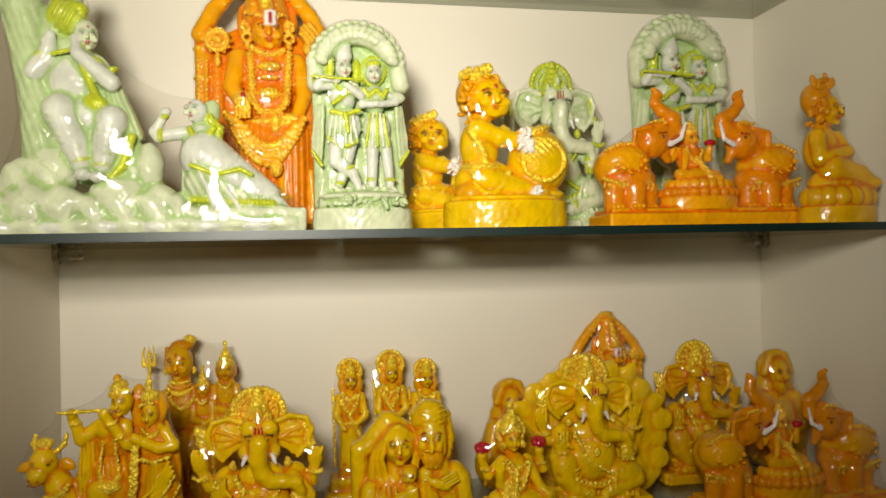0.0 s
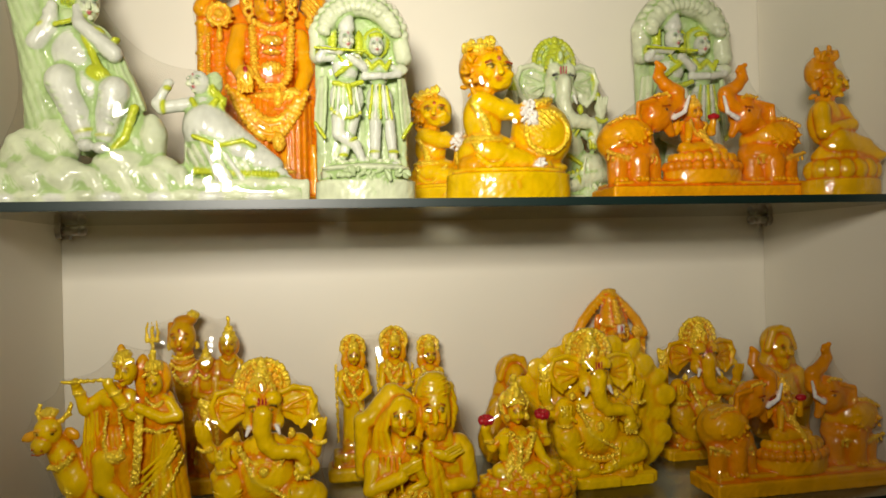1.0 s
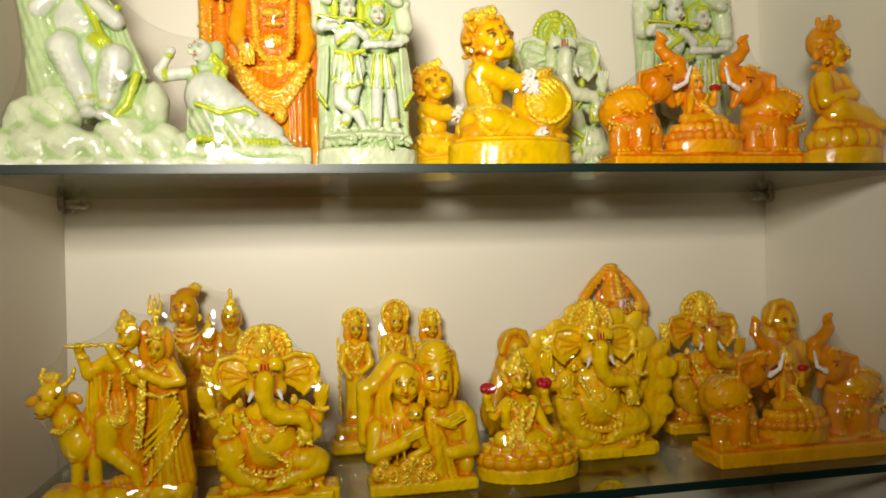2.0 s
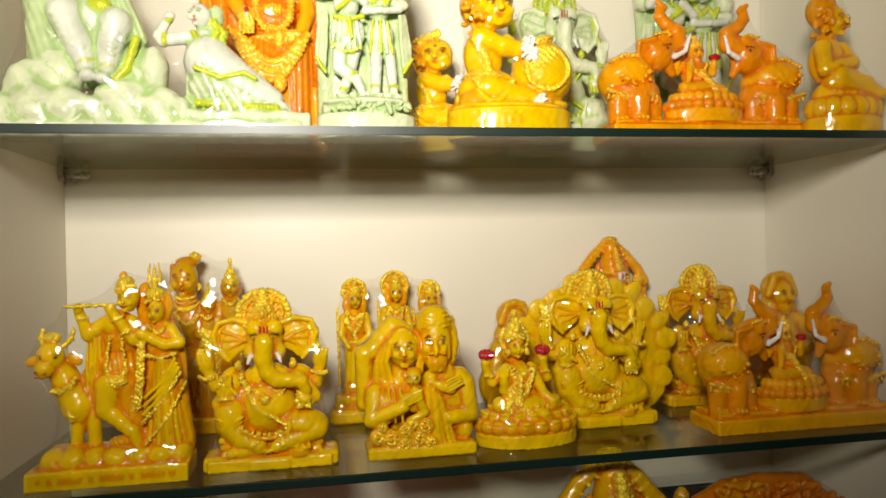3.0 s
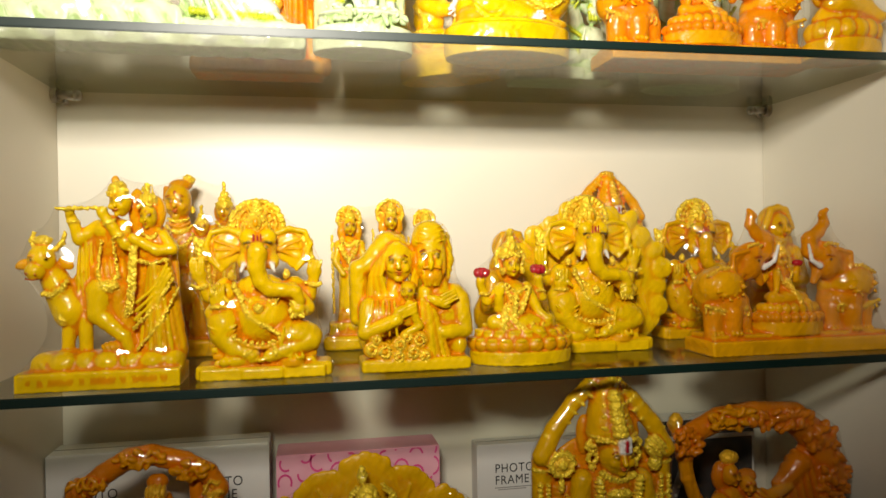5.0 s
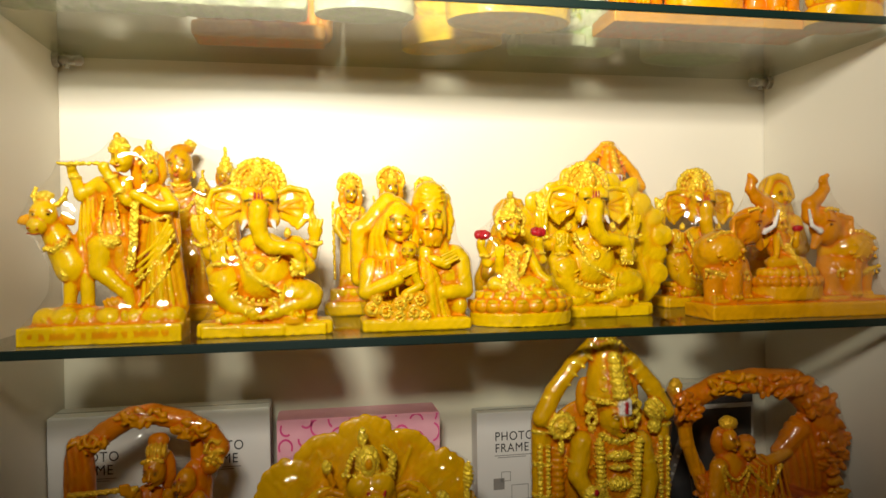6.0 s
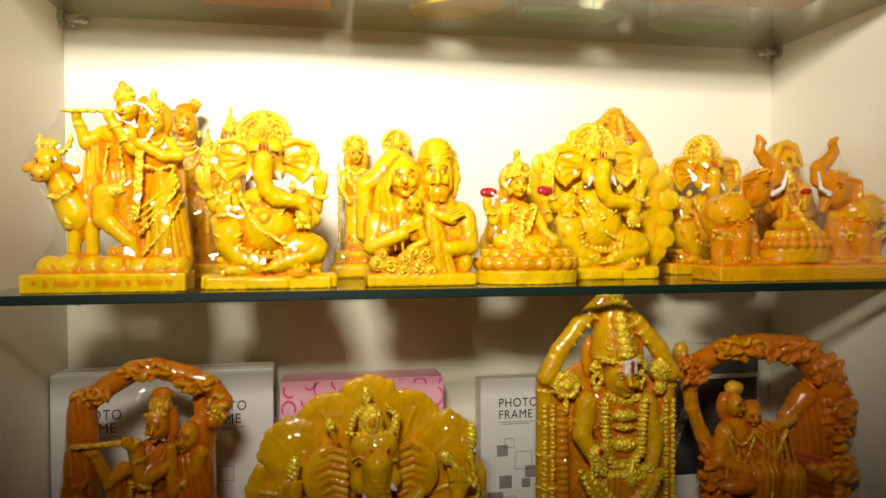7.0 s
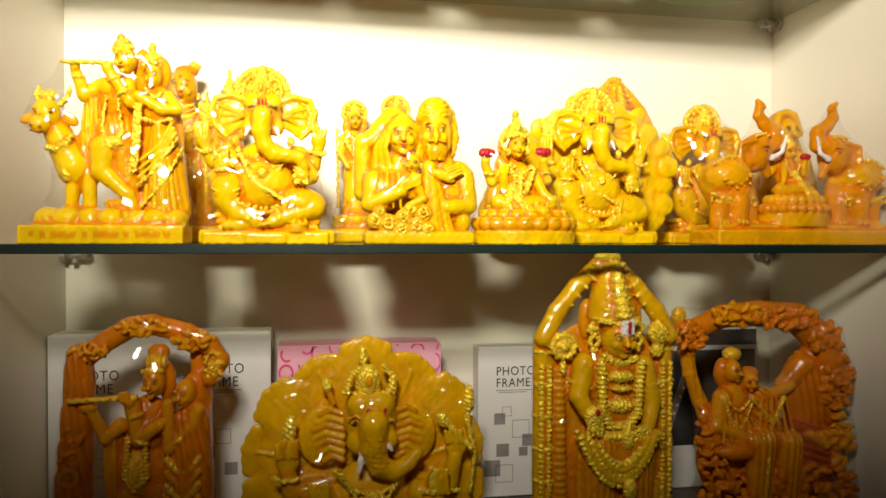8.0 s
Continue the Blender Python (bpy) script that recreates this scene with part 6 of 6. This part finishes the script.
def grotto_couple(S):
    """Couple seated in a ring of knotted, leafy boughs."""
    S.box(1200, 1506, 892, 922, -40, 44, 8, c="o", k=3)
    S.l([(1262, 760), (1240, 700), (1222, 650), (1216, 604)], 12, 10, -4, c="y", folds=(11, 0.9, 10))
    S.scatter(1250, 740, 18, 40, 12, 9, 4, "o", 49)
    S.l([(1218, 610), (1236, 572), (1280, 552), (1340, 548), (1410, 556), (1452, 596), (1476, 660)], 15, 30, -6, c="o")
    S.l([(1200, 556), (1218, 590)], 11, 12, -4, c="y")
    S.b(1200, 548, 11, 14, 2, 9, c="g", k=3)
    S.scatter(1212, 582, 24, 24, 16, 8, 8, "o", 41)
    S.scatter(1290, 548, 46, 18, 30, 9, 8, "y", 42)
    S.scatter(1380, 556, 60, 18, 34, 9, 8, "o", 43)
    S.scatter(1448, 590, 26, 26, 20, 10, 10, "o", 44)
    S.b(1440, 690, 54, 80, -10, 26, c="o", folds=(12, 1.8, 10))
    S.b(1462, 720, 34, 130, -12, 22, c="d", folds=(13, 2.0, 80))
    S.scatter(1470, 670, 28, 46, 26, 10, 10, "o", 45)
    S.scatter(1476, 770, 20, 46, 20, 11, 10, "y", 46)
    S.b(1404, 810, 96, 76, -6, 30, c="d", folds=(13, 1.8, 70))
    S.scatter(1420, 850, 80, 40, 34, 11, 20, "o", 47)
    S.scatter(1250, 780, 24, 46, 20, 10, 12, "o", 48)
    S.l([(1386, 676), (1404, 660), (1420, 640)], 14, 20, -4, c="o")
    # couple
    S.b(1286, 644, 13, 19, 12, 14, -6)
    S.face(1289, 645, 13, 19, 12, 14, turn=0.2)
    S.b(1276, 650, 14, 26, 0, 12, c="o")
    S.b(1288, 617, 15, 13, 6, 12, c="g", k=2)
    S.b(1316, 664, 13, 16, 14, 14, 12)
    S.face(1314, 665, 13, 16, 14, 14, turn=-0.05)
    S.b(1320, 652, 16, 13, 4, 13, c="o")
    S.b(1290, 712, 32, 48, 2, 22, c="y")
    S.b(1320, 800, 78, 90, -16, 18, c="o", folds=(15, 0.8, 20))
    S.b(1336, 716, 36, 42, 4, 22, c="y", folds=(10, 1.4, 45))
    S.l([(1268, 690), (1256, 736), (1300, 756)], 14, 10, 12, 24, c="y")
    S.l([(1356, 690), (1392, 676)], 11, 9, 10, 6)
    S.l([(1310, 690), (1348, 734), (1366, 690)], 3.4, 3.4, 28, c="g", k=1.5, folds=(6, 0.8, 45))
    S.swag(1268, 1312, 684, 26, 3, 26, "g", bead=True)
    S.swag(1266, 1314, 690, 50, 3, 26, "g", bead=True)
    for i in range(6):
        S.l([(1268 + 9 * i, 712 + 3 * i), (1262 + 13 * i, 764)], 2.4, 3, 24, 30, c="o" if i % 2 else "y", k=2)
        S.l([(1330 + 8 * i, 690), (1322 + 12 * i, 752)], 2.2, 3, 26, 30, c="o" if i % 2 else "y", k=2)
    S.scatter(1300, 850, 70, 34, 26, 9, 12, "o", 64)
    S.b(1325, 766, 66, 26, 10, 28, c="o", folds=(13, 1.6, 0))
    S.l([(1330, 762), (1326, 880)], 22, 15, 26, 22, c="y", folds=(10, 1.2, 0))
    S.l([(1376, 768), (1382, 880)], 22, 15, 24, 20, c="y", folds=(10, 1.2, 0))
    S.l([(1330, 790), (1328, 880)], 3, 3, 46, 38, c="g", k=1.5)
    S.b(1290, 780, 34, 16, 22, 18, c="o")
    S.l([(1420, 760), (1446, 780), (1440, 760)], 8, 6, 20, c="y")


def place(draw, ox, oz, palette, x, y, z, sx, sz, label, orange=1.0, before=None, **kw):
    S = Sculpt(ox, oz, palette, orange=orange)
    if before:
        before(S)
    draw(S)
    return S.build(x, y, z, sx, sz, label, group="wrapped figurines", **kw)


# upper shelf
place(tree_scene, 270, 420, JADE, -0.311, -0.165, UPPER, 0.512, 0.543, "pale green and white glazed figurine group under a tree, film-wrapped", 1.0, cell=0.0012, wrap=0.10)
place(arch_standing, 1070, 975, ORANGE, -0.215, -0.062, UPPER, 0.606, 0.594, "orange resin standing figurine in a garlanded frame, film-wrapped", cell=0.0012, wrap=0.02)
place(arched_couple, 640, 414, JADE, -0.112, -0.175, UPPER, 0.562, 0.565, "pale green glazed relief figurine of a couple under an arch")
place(arched_couple, 640, 414, JADE, 0.306, -0.062, UPPER, 0.745, 0.735, "tall pale green relief figurine of a couple under an arch", cell=0.0013)
place(child_with_pot, 895, 410, YELLOW, -0.003, -0.075, UPPER, 0.56, 0.50, "bright yellow resin figurine of a child with a pot, film-wrapped", 0.6, turn=-28)
place(child_with_pot, 895, 410, YELLOW, 0.039, -0.170, UPPER, 0.612, 0.592, "bright yellow resin figurine of a child with a pot, set forward", 0.6)
place(elephant_seated, 465, 705, JADE, 0.128, -0.075, UPPER + 0.0, 0.55, 0.66, "pale green and white glazed elephant-headed figurine, film-wrapped", 0.9)
place(elephant_pair, 1240, 405, ORANGE, 0.265, -0.165, UPPER, 0.687, 0.630, "orange resin figurine group of two elephants on a yellow plinth", wrap=0.035)
place(lotus_child, 1490, 395, AMBER, 0.397, -0.211, UPPER, 0.60, 0.614, "amber resin seated figurine on a lotus, film-wrapped")

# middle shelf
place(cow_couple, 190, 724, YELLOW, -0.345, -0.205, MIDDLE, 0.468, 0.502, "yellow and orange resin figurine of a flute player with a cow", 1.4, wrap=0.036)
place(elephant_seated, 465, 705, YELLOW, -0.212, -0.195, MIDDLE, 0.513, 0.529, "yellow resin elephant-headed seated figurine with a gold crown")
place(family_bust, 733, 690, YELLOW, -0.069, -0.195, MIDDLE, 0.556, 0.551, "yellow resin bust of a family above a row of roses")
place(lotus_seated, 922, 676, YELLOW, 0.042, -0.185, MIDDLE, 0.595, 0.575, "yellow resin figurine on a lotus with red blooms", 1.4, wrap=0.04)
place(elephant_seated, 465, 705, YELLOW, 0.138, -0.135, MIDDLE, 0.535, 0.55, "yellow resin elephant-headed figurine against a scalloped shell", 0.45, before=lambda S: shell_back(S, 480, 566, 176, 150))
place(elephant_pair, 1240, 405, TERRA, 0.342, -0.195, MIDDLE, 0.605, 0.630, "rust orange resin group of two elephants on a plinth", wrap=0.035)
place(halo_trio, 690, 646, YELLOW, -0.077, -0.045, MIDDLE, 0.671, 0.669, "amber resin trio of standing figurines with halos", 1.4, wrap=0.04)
place(seated_family, 350, 678, AMBER, -0.294, -0.045, MIDDLE, 0.60, 0.61, "amber resin family group figurine with a trident", cell=0.0012, wrap=0.04)
place(elephant_seated, 465, 705, AMBER, 0.309, -0.070, MIDDLE, 0.50, 0.55, "amber resin elephant-headed figurine with a gold crown")
place(lambda S: robed_bust(S, 900, 443, 1.15), 900, 635, AMBER, 0.068, -0.060, MIDDLE, 0.717, 0.691, "amber resin hooded robed figurine, film-wrapped", cell=0.0012)
place(arch_standing, 1070, 975, ORANGE, 0.204, -0.034, MIDDLE, 0.41, 0.392, "small orange resin standing figurine in a frame", cell=0.0012, wrap=0.02)
place(lambda S: robed_bust(S, 1385, 398, 1.2), 1385, 628, AMBER, 0.392, -0.105, MIDDLE, 0.68, 0.687, "amber resin hooded seated figurine, film-wrapped", cell=0.0012)

# lower shelf
place(arbour_couple, 255, 1000, RUST, -0.328, -0.160, LOWER, 0.513, 0.548, "rust and amber resin couple under a blossoming bough", wrap=0.035)
place(shell_elephant, 648, 956, AMBER, -0.114, -0.150, LOWER, 0.60, 0.60, "amber resin elephant-headed figurine on a large scalloped shell", 0.4, cell=0.0012)
place(arch_standing, 1070, 975, AMBER, 0.122, -0.205, LOWER, 0.606, 0.576, "amber resin standing figurine in a garlanded frame", wrap=0.02)
place(grotto_couple, 1350, 921, RUST, 0.328, -0.165, LOWER, 0.699, 0.637, "rust brown resin couple in a ring of boughs", wrap=0.05)
